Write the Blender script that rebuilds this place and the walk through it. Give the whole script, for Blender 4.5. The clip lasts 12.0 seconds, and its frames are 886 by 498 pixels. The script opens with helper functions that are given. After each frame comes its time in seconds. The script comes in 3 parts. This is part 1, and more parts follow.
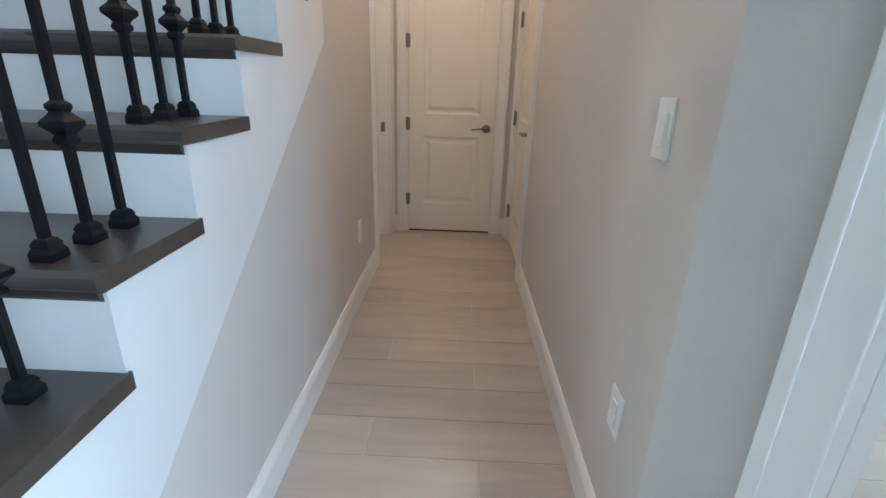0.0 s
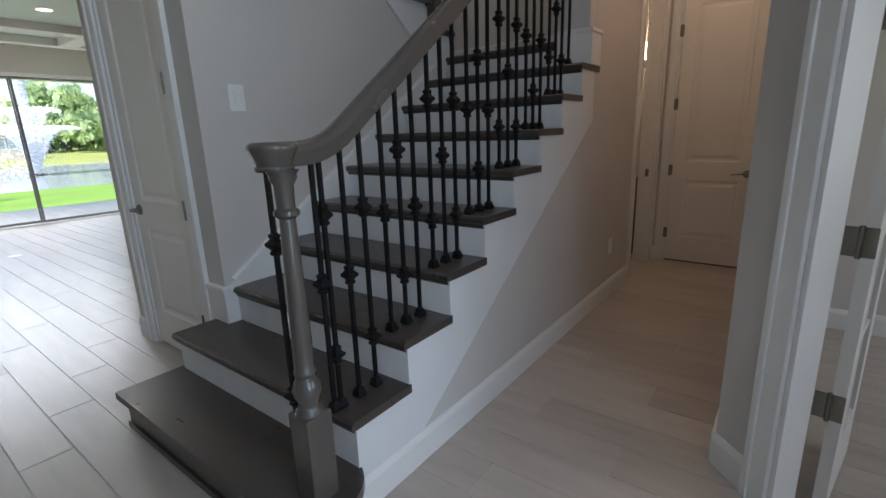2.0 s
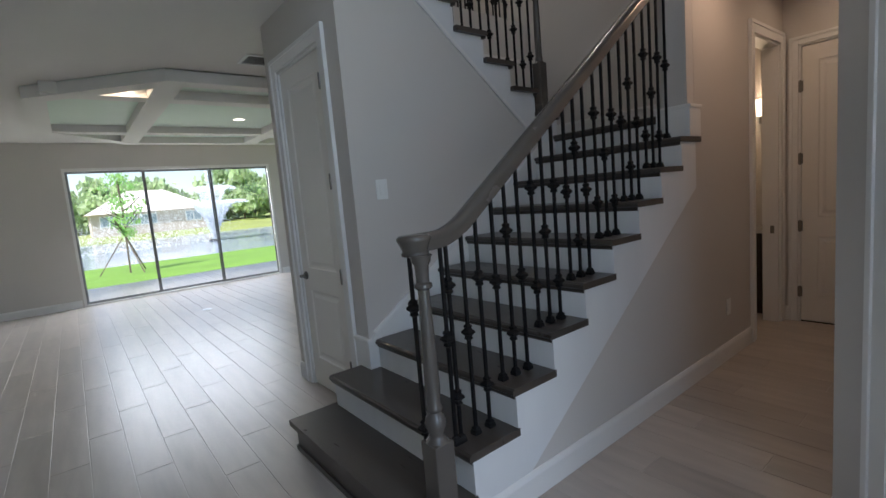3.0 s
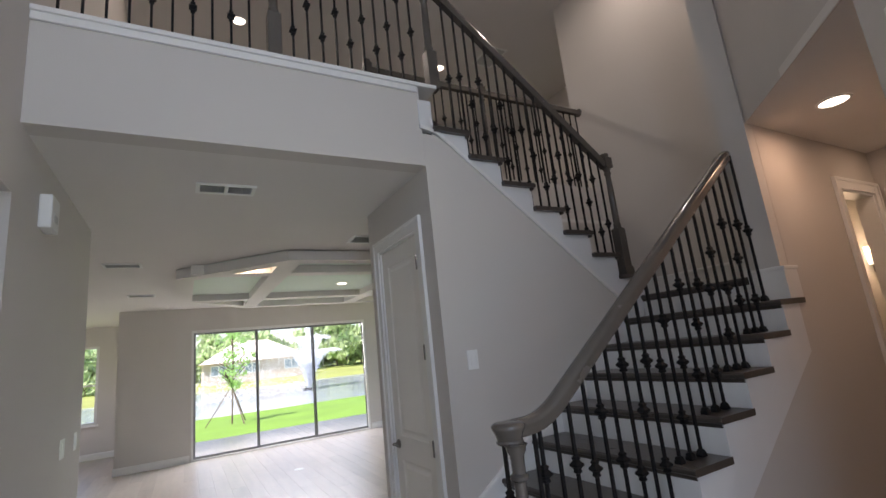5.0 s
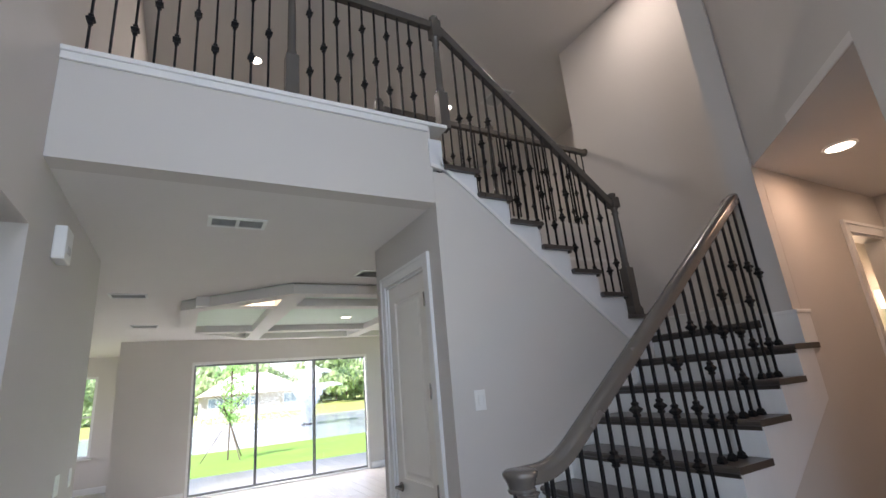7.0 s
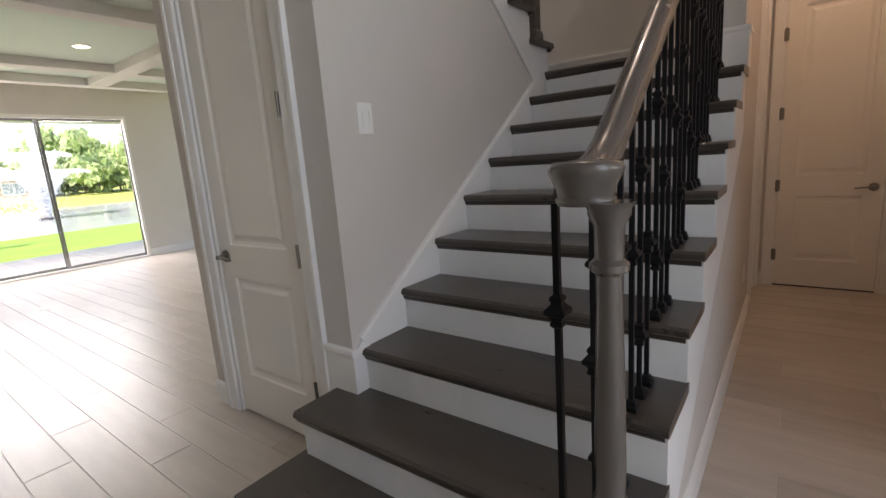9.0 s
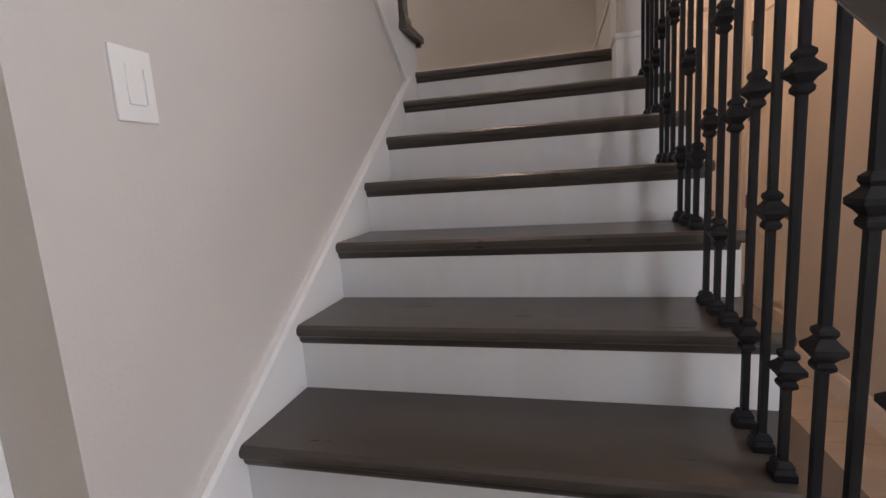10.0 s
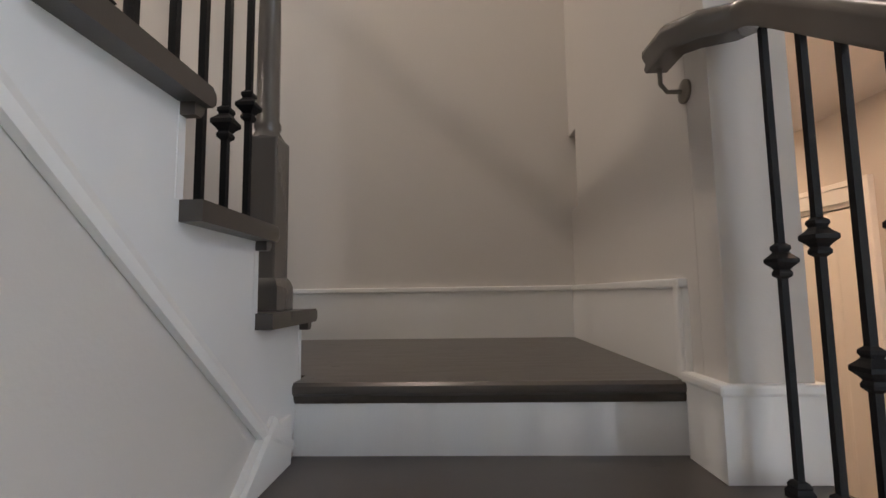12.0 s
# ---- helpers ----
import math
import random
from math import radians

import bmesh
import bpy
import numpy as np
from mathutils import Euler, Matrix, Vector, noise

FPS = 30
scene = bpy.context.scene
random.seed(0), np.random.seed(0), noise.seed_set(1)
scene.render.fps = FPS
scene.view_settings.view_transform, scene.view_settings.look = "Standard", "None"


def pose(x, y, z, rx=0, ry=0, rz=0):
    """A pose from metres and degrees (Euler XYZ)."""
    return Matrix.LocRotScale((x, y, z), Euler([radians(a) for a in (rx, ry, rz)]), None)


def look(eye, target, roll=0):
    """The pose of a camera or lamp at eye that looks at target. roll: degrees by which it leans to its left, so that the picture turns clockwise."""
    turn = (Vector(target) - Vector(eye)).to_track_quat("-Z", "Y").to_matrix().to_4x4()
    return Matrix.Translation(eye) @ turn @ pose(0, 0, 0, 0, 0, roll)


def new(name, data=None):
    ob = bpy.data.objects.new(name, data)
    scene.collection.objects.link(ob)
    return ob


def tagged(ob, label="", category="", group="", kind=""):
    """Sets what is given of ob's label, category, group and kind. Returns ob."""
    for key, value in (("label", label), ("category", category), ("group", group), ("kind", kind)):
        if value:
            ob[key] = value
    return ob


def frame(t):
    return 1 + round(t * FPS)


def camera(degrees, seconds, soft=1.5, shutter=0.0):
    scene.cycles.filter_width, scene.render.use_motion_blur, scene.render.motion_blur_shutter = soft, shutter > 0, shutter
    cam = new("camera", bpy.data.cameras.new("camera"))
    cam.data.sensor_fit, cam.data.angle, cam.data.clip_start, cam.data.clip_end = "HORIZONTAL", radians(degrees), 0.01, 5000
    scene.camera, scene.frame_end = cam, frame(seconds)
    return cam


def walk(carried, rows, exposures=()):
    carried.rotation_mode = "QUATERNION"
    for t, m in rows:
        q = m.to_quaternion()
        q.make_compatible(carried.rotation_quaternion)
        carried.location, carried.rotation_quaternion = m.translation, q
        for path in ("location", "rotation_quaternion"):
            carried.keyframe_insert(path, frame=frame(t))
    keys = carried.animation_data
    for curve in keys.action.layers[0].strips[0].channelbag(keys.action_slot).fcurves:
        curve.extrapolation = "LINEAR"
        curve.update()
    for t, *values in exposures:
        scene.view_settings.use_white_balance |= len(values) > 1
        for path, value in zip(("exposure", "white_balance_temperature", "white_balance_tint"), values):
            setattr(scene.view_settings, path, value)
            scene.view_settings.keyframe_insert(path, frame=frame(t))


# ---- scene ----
cam = camera(87.4, 12.0)
PATH = [
    (0, (0.576, 0.494, 1.202), (0.523, 2.371, 0.516), 1.6),
    (0.5, (0.602, 0.154, 1.237), (0.311, 2.01, 0.55), 0.8),
    (1, (0.719, -0.157, 1.207), (0.168, 1.644, 0.536), 1.2),
    (1.5, (0.884, -0.424, 1.215), (0.017, 1.274, 0.612), -0.2),
    (2, (1.113, -0.594, 1.29), (-0.062, 0.948, 0.8), -1.9),
    (2.5, (1.29, -0.728, 1.358), (-0.126, 0.638, 0.998), -3.8),
    (3, (1.401, -0.841, 1.417), (-0.156, 0.393, 1.186), -4.9),
    (3.2, (1.431, -0.863, 1.429), (-0.163, 0.333, 1.253), -5.3),
    (4.8, (1.514, -0.932, 1.558), (-0.184, 0.065, 1.908), -6.2),
    (5, (1.533, -0.938, 1.585), (-0.167, 0.031, 1.997), -6.1),
    (5.5, (1.542, -0.95, 1.61), (-0.142, -0.038, 2.187), -5.8),
    (6, (1.553, -0.953, 1.626), (-0.099, -0.07, 2.326), -5.6),
    (6.5, (1.553, -0.954, 1.629), (-0.082, -0.062, 2.36), -5.6),
    (7, (1.52, -0.969, 1.608), (-0.15, -0.018, 2.163), -5.1),
    (7.5, (1.425, -0.949, 1.5), (-0.268, 0.09, 1.729), -4.4),
    (7.7, (1.355, -0.923, 1.444), (-0.329, 0.152, 1.534), -4.3),
    (9.3, (0.0, -0.50, 1.286), (-1.013, 1.178, 0.878), -4.6),
    (9.5, (-0.162, -0.351, 1.280), (-1.031, 1.410, 0.908), -4.6),
    (10, (-0.428, 0.027, 1.295), (-0.912, 1.942, 0.984), -3.8),
    (10.5, (-0.519, 0.454, 1.408), (-0.694, 2.432, 1.170), -2.7),
    (11, (-0.611, 0.794, 1.607), (-0.639, 2.793, 1.537), -2.0),
    (11.5, (-0.620, 1.037, 1.845), (-0.694, 3.034, 1.914), -1.6),
    (12, (-0.709, 1.292, 2.061), (-0.776, 3.281, 2.250), -0.8),
]

EXPOSURES = [(0.0, 2.4, 5500, 4), (1.0, 2.3, 6200, 12), (1.5, 1.75, 6500, 16), (2.0, 0.8, 6200, 13), (2.5, 0.42, 6050, 13), (3.2, 0.65, 6100, 13), (4.8, 0.8, 6550, 20),
             (6.0, 1.1, 6450, 20), (7.0, 1.25, 6300, 19), (7.5, 1.15, 6200, 14), (9.5, 1.3, 7400, 24), (10.0, 1.75, 7400, 26), (11.0, 2.1, 7200, 22), (12.0, 1.9, 6800, 17)]
walk(cam, [(t, look(eye, target, roll)) for t, eye, target, roll in PATH], EXPOSURES)

# ---- world, sun, lamps ----
world = bpy.data.worlds.new("sky")
scene.world = world
world.use_nodes = True
wn = world.node_tree
sky = wn.nodes.new("ShaderNodeTexSky")
sky.sky_type = "NISHITA"
sky.sun_disc = False
sky.sun_elevation, sky.sun_rotation = radians(52), radians(200)
wn.links.new(sky.outputs[0], wn.nodes["Background"].inputs[0])
wn.nodes["Background"].inputs[1].default_value = 0.15


def lamp(name, kind, m, energy, colour, **kw):
    d = bpy.data.lights.new(name, kind)
    d.energy, d.color = energy, colour
    if "size" in kw:
        d.shape, d.size, d.size_y = "RECTANGLE", kw["size"][0], kw["size"][1]
    if "disk" in kw:
        d.shape, d.size = "DISK", kw["disk"]
    if "angle" in kw:
        d.angle = radians(kw["angle"])
    ob = new(name, d)
    ob.matrix_world = m
    return ob


lamp("sun", "SUN", look((0, 0, 20), (-7, 13, 0)), 5.0, (1.0, 0.95, 0.88), angle=0.6)
SLIDER_Y0, SLIDER_Y1, SLIDER_X, SLIDER_H = -0.83, 2.66, -8.80, 2.40
lamp("slider_daylight", "AREA", look((-9.6, 0.9, 2.50), (-7.6, 0.9, 0.0)), 105, (0.92, 0.97, 1.0), size=(3.2, .30))
lamp("entry_daylight", "AREA", look((3.12, -0.70, 1.5), (0, -0.4, 1.3)), 16, (0.60, 0.80, 1.0), size=(1.3, 2.3))
lamp("study_fill", "AREA", look((4.1, 1.8, 1.5), (1.5, 1.9, 1.0)), 9, (0.95, 0.97, 1.0), size=(1.4, 1.5))
lamp("nook_fill", "AREA", look((-9.5, -4.28, 1.5), (-9.3, -1.5, 1.0)), 7, (0.92, 0.97, 1.0), size=(1.8, 1.4))
lamp("upper_entry_fill", "AREA", look((3.12, -0.7, 4.3), (-1.0, 0.8, 3.6)), 17, (0.72, 0.85, 1.0), size=(1.5, 1.3))

# ---- materials ----


def mat(name, colour, rough=0.5, metal=0.0, vary=0.08, scale=3.0, bump=0.0, bump_scale=200.0, stretch=(1, 1, 1),
        per_object=0.0, per_island=0.0, spec=0.5, coat=0.0):
    m = bpy.data.materials.new(name)
    m.use_nodes = True
    n, l = m.node_tree.nodes, m.node_tree.links
    b = n["Principled BSDF"]
    b.inputs["Roughness"].default_value, b.inputs["Metallic"].default_value = rough, metal
    b.inputs["Specular IOR Level"].default_value = spec
    b.inputs["Coat Weight"].default_value = coat
    co = n.new("ShaderNodeNewGeometry")
    mp = n.new("ShaderNodeMapping")
    mp.inputs["Scale"].default_value = stretch
    l.new(co.outputs["Position"], mp.inputs["Vector"])
    big = n.new("ShaderNodeTexNoise")
    big.inputs["Scale"].default_value, big.inputs["Detail"].default_value = scale, 6
    l.new(mp.outputs[0], big.inputs["Vector"])
    amount = n.new("ShaderNodeMath")
    amount.operation = "MULTIPLY_ADD"
    amount.inputs[1].default_value, amount.inputs[2].default_value = 2 * vary, 1 - vary
    l.new(big.outputs[0], amount.inputs[0])
    value = amount.outputs[0]
    for w, node, out in ((per_object, "ShaderNodeObjectInfo", "Random"), (per_island, "ShaderNodeNewGeometry", "Random Per Island")):
        if w:
            info = n.new(node)
            add = n.new("ShaderNodeMath")
            add.operation = "MULTIPLY_ADD"
            add.inputs[1].default_value = w
            l.new(info.outputs[out], add.inputs[0])
            l.new(value, add.inputs[2])
            value = add.outputs[0]
    mix = n.new("ShaderNodeMixRGB")
    mix.blend_type, mix.inputs[0].default_value, mix.inputs[1].default_value = "MULTIPLY", 1.0, (*colour, 1)
    l.new(value, mix.inputs[2])
    l.new(mix.outputs[0], b.inputs["Base Color"])
    rr = n.new("ShaderNodeMath")
    rr.operation = "MULTIPLY_ADD"
    rr.inputs[1].default_value, rr.inputs[2].default_value = 0.15, rough - 0.07
    l.new(big.outputs[0], rr.inputs[0])
    l.new(rr.outputs[0], b.inputs["Roughness"])
    if bump:
        fine = n.new("ShaderNodeTexNoise")
        fine.inputs["Scale"].default_value, fine.inputs["Detail"].default_value = bump_scale, 3
        l.new(mp.outputs[0], fine.inputs["Vector"])
        bp = n.new("ShaderNodeBump")
        bp.inputs["Strength"].default_value, bp.inputs["Distance"].default_value = bump, 0.004
        l.new(fine.outputs[0], bp.inputs["Height"])
        l.new(bp.outputs[0], b.inputs["Normal"])
    return m


def glow(name, colour, strength):
    m = bpy.data.materials.new(name)
    m.use_nodes = True
    b = m.node_tree.nodes["Principled BSDF"]
    b.inputs["Base Color"].default_value = (*colour, 1)
    b.inputs["Emission Color"].default_value, b.inputs["Emission Strength"].default_value = (*colour, 1), strength
    return m


def glass(name, tint=(1, 1, 1), rough=0.0):
    m = bpy.data.materials.new(name)
    m.use_nodes = True
    b = m.node_tree.nodes["Principled BSDF"]
    b.inputs["Base Color"].default_value = (*tint, 1)
    b.inputs["Transmission Weight"].default_value, b.inputs["Roughness"].default_value = 1.0, rough
    b.inputs["IOR"].default_value = 1.1
    return m


WALL = mat("greige_wall_paint", (0.62, 0.585, 0.55), 0.75, vary=0.035, scale=1.2, bump=0.12, bump_scale=120)
CEIL = mat("ceiling_paint", (0.74, 0.71, 0.68), 0.85, vary=0.03, scale=1.5, bump=0.2, bump_scale=90)
TRAY = mat("tray_panel_lawn_bounce", (0.66, 0.74, 0.66), 0.6, vary=0.03)
WHITE = mat("white_trim_paint", (0.80, 0.79, 0.77), 0.38, vary=0.03, scale=2.0, bump=0.04, bump_scale=60)
RISER = mat("white_riser_paint", (0.76, 0.76, 0.76), 0.42, vary=0.06, scale=5, stretch=(3, 1, .4), bump=0.04, bump_scale=40)
DOORP = mat("door_paint", (0.80, 0.77, 0.72), 0.42, vary=0.02, bump=0.05, bump_scale=80)
TAUPE = mat("taupe_stair_paint", (0.062, 0.051, 0.043), 0.30, vary=0.2, scale=6, stretch=(1, 6, 1), bump=0.05, bump_scale=90, coat=0.12)
RAILP = mat("taupe_rail_paint", (0.098, 0.086, 0.076), 0.24, vary=0.08, scale=6, bump=0.03, bump_scale=60, coat=0.4)
IRON = mat("black_wrought_iron", (0.006, 0.006, 0.007), 0.5, spec=0.22, vary=0.2, scale=30, bump=0.15, bump_scale=300)
NICKEL = mat("satin_nickel", (0.24, 0.225, 0.20), 0.34, metal=1.0, vary=0.1, scale=40)
PLAST = mat("white_plastic", (0.82, 0.82, 0.80), 0.35, vary=0.02)
TILE = mat("wood_look_tile", (0.43, 0.38, 0.335), 0.33, vary=0.28, scale=2.6, stretch=(0.7, 5, 1), per_object=0.20, bump=0.06, bump_scale=60)
TILE_FAR = mat("wood_look_tile_joined", (0.43, 0.38, 0.335), 0.33, vary=0.28, scale=2.6, stretch=(0.7, 5, 1), per_island=0.20)
GROUT = mat("pale_grout", (0.62, 0.58, 0.54), 0.9, vary=0.05)
DARK = mat("dark_shade_and_float", (0.04, 0.04, 0.04), 0.8)
VENTW = mat("vent_grey_metal", (0.55, 0.55, 0.54), 0.45, vary=0.03)
ALU = mat("bronze_slider_frame", (0.22, 0.22, 0.22), 0.4, metal=0.6)
VANITY = mat("dark_vanity_wood", (0.05, 0.035, 0.028), 0.4, vary=0.2)
STONE = mat("white_stone_top", (0.75, 0.74, 0.72), 0.2, vary=0.06)
GRASS = mat("lawn_grass", (0.16, 0.30, 0.035), 0.9, vary=0.3, scale=0.6, bump=0.5, bump_scale=20)
BANK = mat("far_bank_grass", (0.27, 0.31, 0.08), 0.9, vary=0.35, scale=0.2)
WATER = mat("pond_water", (0.36, 0.41, 0.46), 0.12, vary=0.1, scale=0.2, bump=0.3, bump_scale=2)
CONC = mat("patio_concrete", (0.55, 0.50, 0.45), 0.8, vary=0.12, scale=2, bump=0.2)
LEAF = mat("tree_leaves", (0.19, 0.235, 0.13), 0.7, vary=0.3, scale=0.4, per_island=0.7)
YLEAF = mat("young_tree_leaves", (0.16, 0.25, 0.09), 0.6, vary=0.2, per_island=0.6)
BARK = mat("bark", (0.16, 0.12, 0.09), 0.9, vary=0.3, scale=8)
STUCCO = mat("tan_stucco", (0.56, 0.48, 0.42), 0.9, vary=0.08, scale=1)
ROOF = mat("grey_shingle_roof", (0.72, 0.66, 0.60), 0.9, vary=0.08, scale=4)
BLUEG = mat("house_window_glass", (0.34, 0.42, 0.50), 0.1)
SPRAY = mat("fountain_spray", (0.95, 0.97, 1.0), 0.5, vary=0.02)
for m in (LEAF, YLEAF):
    n, l = m.node_tree.nodes, m.node_tree.links
    thin = n.new("ShaderNodeBsdfTranslucent")
    l.new(n["Principled BSDF"].inputs["Base Color"].links[0].from_socket, thin.inputs["Color"])
    both = n.new("ShaderNodeAddShader")
    l.new(n["Principled BSDF"].outputs[0], both.inputs[0])
    l.new(thin.outputs[0], both.inputs[1])
    l.new(both.outputs[0], n["Material Output"].inputs["Surface"])
GLASS = glass("clear_glass")
SHADE = glow("frosted_sconce_shade", (1.0, 0.80, 0.55), 2.0)
BULB = glow("recessed_lamp_lens", (1.0, 0.86, 0.68), 4.0)

# ---- builders ----


def part(name, bm, material, parent=None, label=""):
    me = bpy.data.meshes.new(name)
    bm.normal_update()
    bm.to_mesh(me)
    bm.free()
    me.materials.append(material)
    ob = new(name, me)
    if parent:
        ob.parent = parent
    return tagged(ob, label) if label else ob


def smooth(ob, angle=40):
    ob.data.polygons.foreach_set("use_smooth", [True] * len(ob.data.polygons))
    ob.data.set_sharp_from_angle(angle=radians(angle))
    return ob


def box(bm, x0, x1, y0, y1, z0, z1, bevel=0.0, m=None):
    vs = [bm.verts.new((x, y, z)) for x in (x0, x1) for y in (y0, y1) for z in (z0, z1)]
    fs = [bm.faces.new([vs[i] for i in q]) for q in ((0, 1, 3, 2), (4, 6, 7, 5), (0, 4, 5, 1), (2, 3, 7, 6), (0, 2, 6, 4), (1, 5, 7, 3))]
    if bevel:
        r = bmesh.ops.bevel(bm, geom=list({e for f in fs for e in f.edges}), offset=bevel, segments=2, affect="EDGES", profile=0.6)
        vs = list({v for f in r["faces"] for v in f.verts} | {v for v in vs if v.is_valid})
    if m:
        bmesh.ops.transform(bm, matrix=m, verts=vs)
    return bm


def boxes(*bs, bevel=0.0):
    bm = bmesh.new()
    for b in bs:
        box(bm, *b, bevel=bevel)
    return bm


def prism(bm, outline, a, b, axis="x"):
    """A polygon given in the two other axes, pushed from a to b along the axis."""
    put = {"x": lambda p, v: (v, p[0], p[1]), "y": lambda p, v: (p[0], v, p[1]), "z": lambda p, v: (p[0], p[1], v)}[axis]
    lo, hi = [bm.verts.new(put(p, a)) for p in outline], [bm.verts.new(put(p, b)) for p in outline]
    n = len(outline)
    bm.faces.new(lo), bm.faces.new(hi[::-1])
    for i in range(n):
        bm.faces.new((lo[i], hi[i], hi[(i + 1) % n], lo[(i + 1) % n]))
    bmesh.ops.recalc_face_normals(bm, faces=bm.faces)
    return bm


def lathe(bm, profile, at=(0, 0, 0), n=20, square=False):
    """Rings of (radius, z), round or square, closed at both ends."""
    if square:
        n = 4
    rings = []
    for r, z in profile:
        k = math.sqrt(2) if square else 1
        rings.append([bm.verts.new((at[0] + k * r * math.cos(2 * math.pi * (i + .5) / n), at[1] + k * r * math.sin(2 * math.pi * (i + .5) / n), at[2] + z)) for i in range(n)])
    for a, b in zip(rings, rings[1:]):
        for i in range(n):
            bm.faces.new((a[i], a[(i + 1) % n], b[(i + 1) % n], b[i]))
    bm.faces.new(rings[0][::-1]), bm.faces.new(rings[-1])
    return bm


def sweep(bm, profile, path, up=(0, 0, 1)):
    """Carry a closed outline (across, up) along a line of points."""
    path = [Vector(p) for p in path]
    rings = []
    for i, p in enumerate(path):
        d = (path[min(i + 1, len(path) - 1)] - path[max(i - 1, 0)]).normalized()
        side = d.cross(Vector(up)).normalized()
        top = side.cross(d).normalized()
        rings.append([bm.verts.new(p + side * a + top * b) for a, b in profile])
    n = len(profile)
    for a, b in zip(rings, rings[1:]):
        for i in range(n):
            bm.faces.new((a[i], a[(i + 1) % n], b[(i + 1) % n], b[i]))
    bm.faces.new(rings[0]), bm.faces.new(rings[-1][::-1])
    bmesh.ops.recalc_face_normals(bm, faces=bm.faces)
    return bm


def structure(name, bm, material, label, category="wall"):
    return tagged(part(name, bm, material), label, category, kind="structure")


def thing(name, m, label, category, group=""):
    ob = new(name)
    ob.matrix_world = m
    return tagged(ob, label, category, group)


# ---- plan ----
R, RUN = 0.184, 0.274
WX = -1.14            # stair wall
LOW, HALLZ, TOP = 2.83, 2.84, 6.10
F2 = 18 * R           # loft floor
FY = -1.63            # foyer side wall
BACK = 3.60           # stairwell back wall
DX = -2.36            # end of the closet wall
HX = 0.99             # hall's other wall
SX = 0.04             # hall face of the stair side wall
EY = 4.21             # end of the hall
WEND = -3.10          # free end of the foyer side wall

structure("wall_foyer_side", boxes((WEND, -1.11, FY - .14, FY, 0, TOP), (-1.11, .45, FY - .14, FY, 2.47, TOP), (.45, 3.3, FY - .14, FY, 0, TOP)), WALL,
          "greige painted foyer wall with a tall plain opening")
structure("wall_dining_back", boxes((-3.6, 1.6, FY - 2.6, FY - 2.5, 0, 2.83), (1.5, 1.6, FY - 2.5, FY - .14, 0, 2.83)), WALL, "greige wall of the dim side room")
structure("ceiling_side_room", boxes((WEND, 1.6, FY - 2.6, FY - .145, 2.75, 2.83)), CEIL, "plain white ceiling of the side room", "ceiling")
structure("wall_stair", prism(bmesh.new(), [(.52, 0), (2.50, 0), (2.50, 11 * R - .03), (2.28, 12 * R - .2), (.62, 18 * R - .24), (.52, 18 * R - .24)], WX - .12, WX, "x"), WALL,
          "greige painted stair wall below the upper flight")
structure("wall_closet_end", boxes((DX, -2.14, .52, .64, 0, LOW), (-1.39, WX - .12, .52, .64, 0, LOW), (-2.14, -1.39, .52, .64, 2.43, LOW), (DX, DX + .12, .64, BACK, 0, LOW)), WALL,
          "greige wall around the closet door")
structure("wall_stairwell_back", boxes((-6.2, -.086, BACK, BACK + .05, 0, F2), (-2.56, -.086, BACK, BACK + .12, F2, TOP), (-.14, SX, 3.48, BACK + .05, HALLZ, TOP)), WALL, "tall greige stairwell back wall")
structure("wall_hall_left", boxes((-.14, SX, 2.42, 3.48, 0, TOP), (-.085, SX, 3.48, 4.10, 2.46, HALLZ), (-.085, SX, 4.10, EY, 0, HALLZ), (-.14, -.121, 3.48, BACK + .05, 1.80, 2.46)), WALL, "greige hall wall beside the stair landing")
structure("wall_hall_end", boxes((-.085, .155, EY, EY + .10, 0, HALLZ), (.865, 1.1, EY, EY + .10, 0, HALLZ), (.155, .865, EY, EY + .10, 2.43, HALLZ)), WALL, "greige wall at the end of the hall")
structure("wall_hall_right", boxes((HX, HX + .12, 1.27, 3.30, 0, TOP), (HX, HX + .12, 3.30, 4.05, 2.43, HALLZ), (HX, HX + .12, 4.05, EY, 0, HALLZ)), WALL, "greige hall wall with switch and outlet")
structure("wall_under_stair", prism(bmesh.new(), [(.30, 0), (2.42, 0), (2.42, 2.42 * R / RUN - .06), (.30, .30 * R / RUN - .06)], -.10, SX, "x"), WALL, "greige wall below the open stringer")
DIAG = pose(HX, 1.27, 0, 0, 0, -45)      # along the angled study wall
bm = boxes((0, .255, 0, .09, 0, TOP), (.255, 1.23, 0, .09, 2.46, TOP), (1.23, 1.46, 0, .12, 0, TOP))
bmesh.ops.transform(bm, matrix=DIAG, verts=bm.verts)
structure("wall_study_angled", bm, WALL, "angled greige wall with the study doorway")
structure("wall_foyer_front", boxes((2.0, 3.3, .24, .36, 0, TOP), (3.2, 3.32, FY, -1.35, 0, TOP), (3.2, 3.32, -.05, .24, 0, TOP), (3.2, 3.32, -1.35, -.05, 2.7, 3.6), (3.2, 3.32, -1.35, -.05, 5.0, TOP)), WALL,
          "greige entry walls around the front door")
structure("wall_study", boxes((HX + .12, 4.4, 3.06, 3.18, 0, 2.83), (4.25, 4.4, .36, 3.06, 0, .7), (4.25, 4.4, .36, 3.06, 2.3, 2.83), (4.25, 4.4, .36, 1.0, .7, 2.3), (4.25, 4.4, 2.5, 3.06, .7, 2.3), (2.0, 4.4, .30, .36, 0, 2.83)), WALL, "pale study walls with an added unseen window opening")
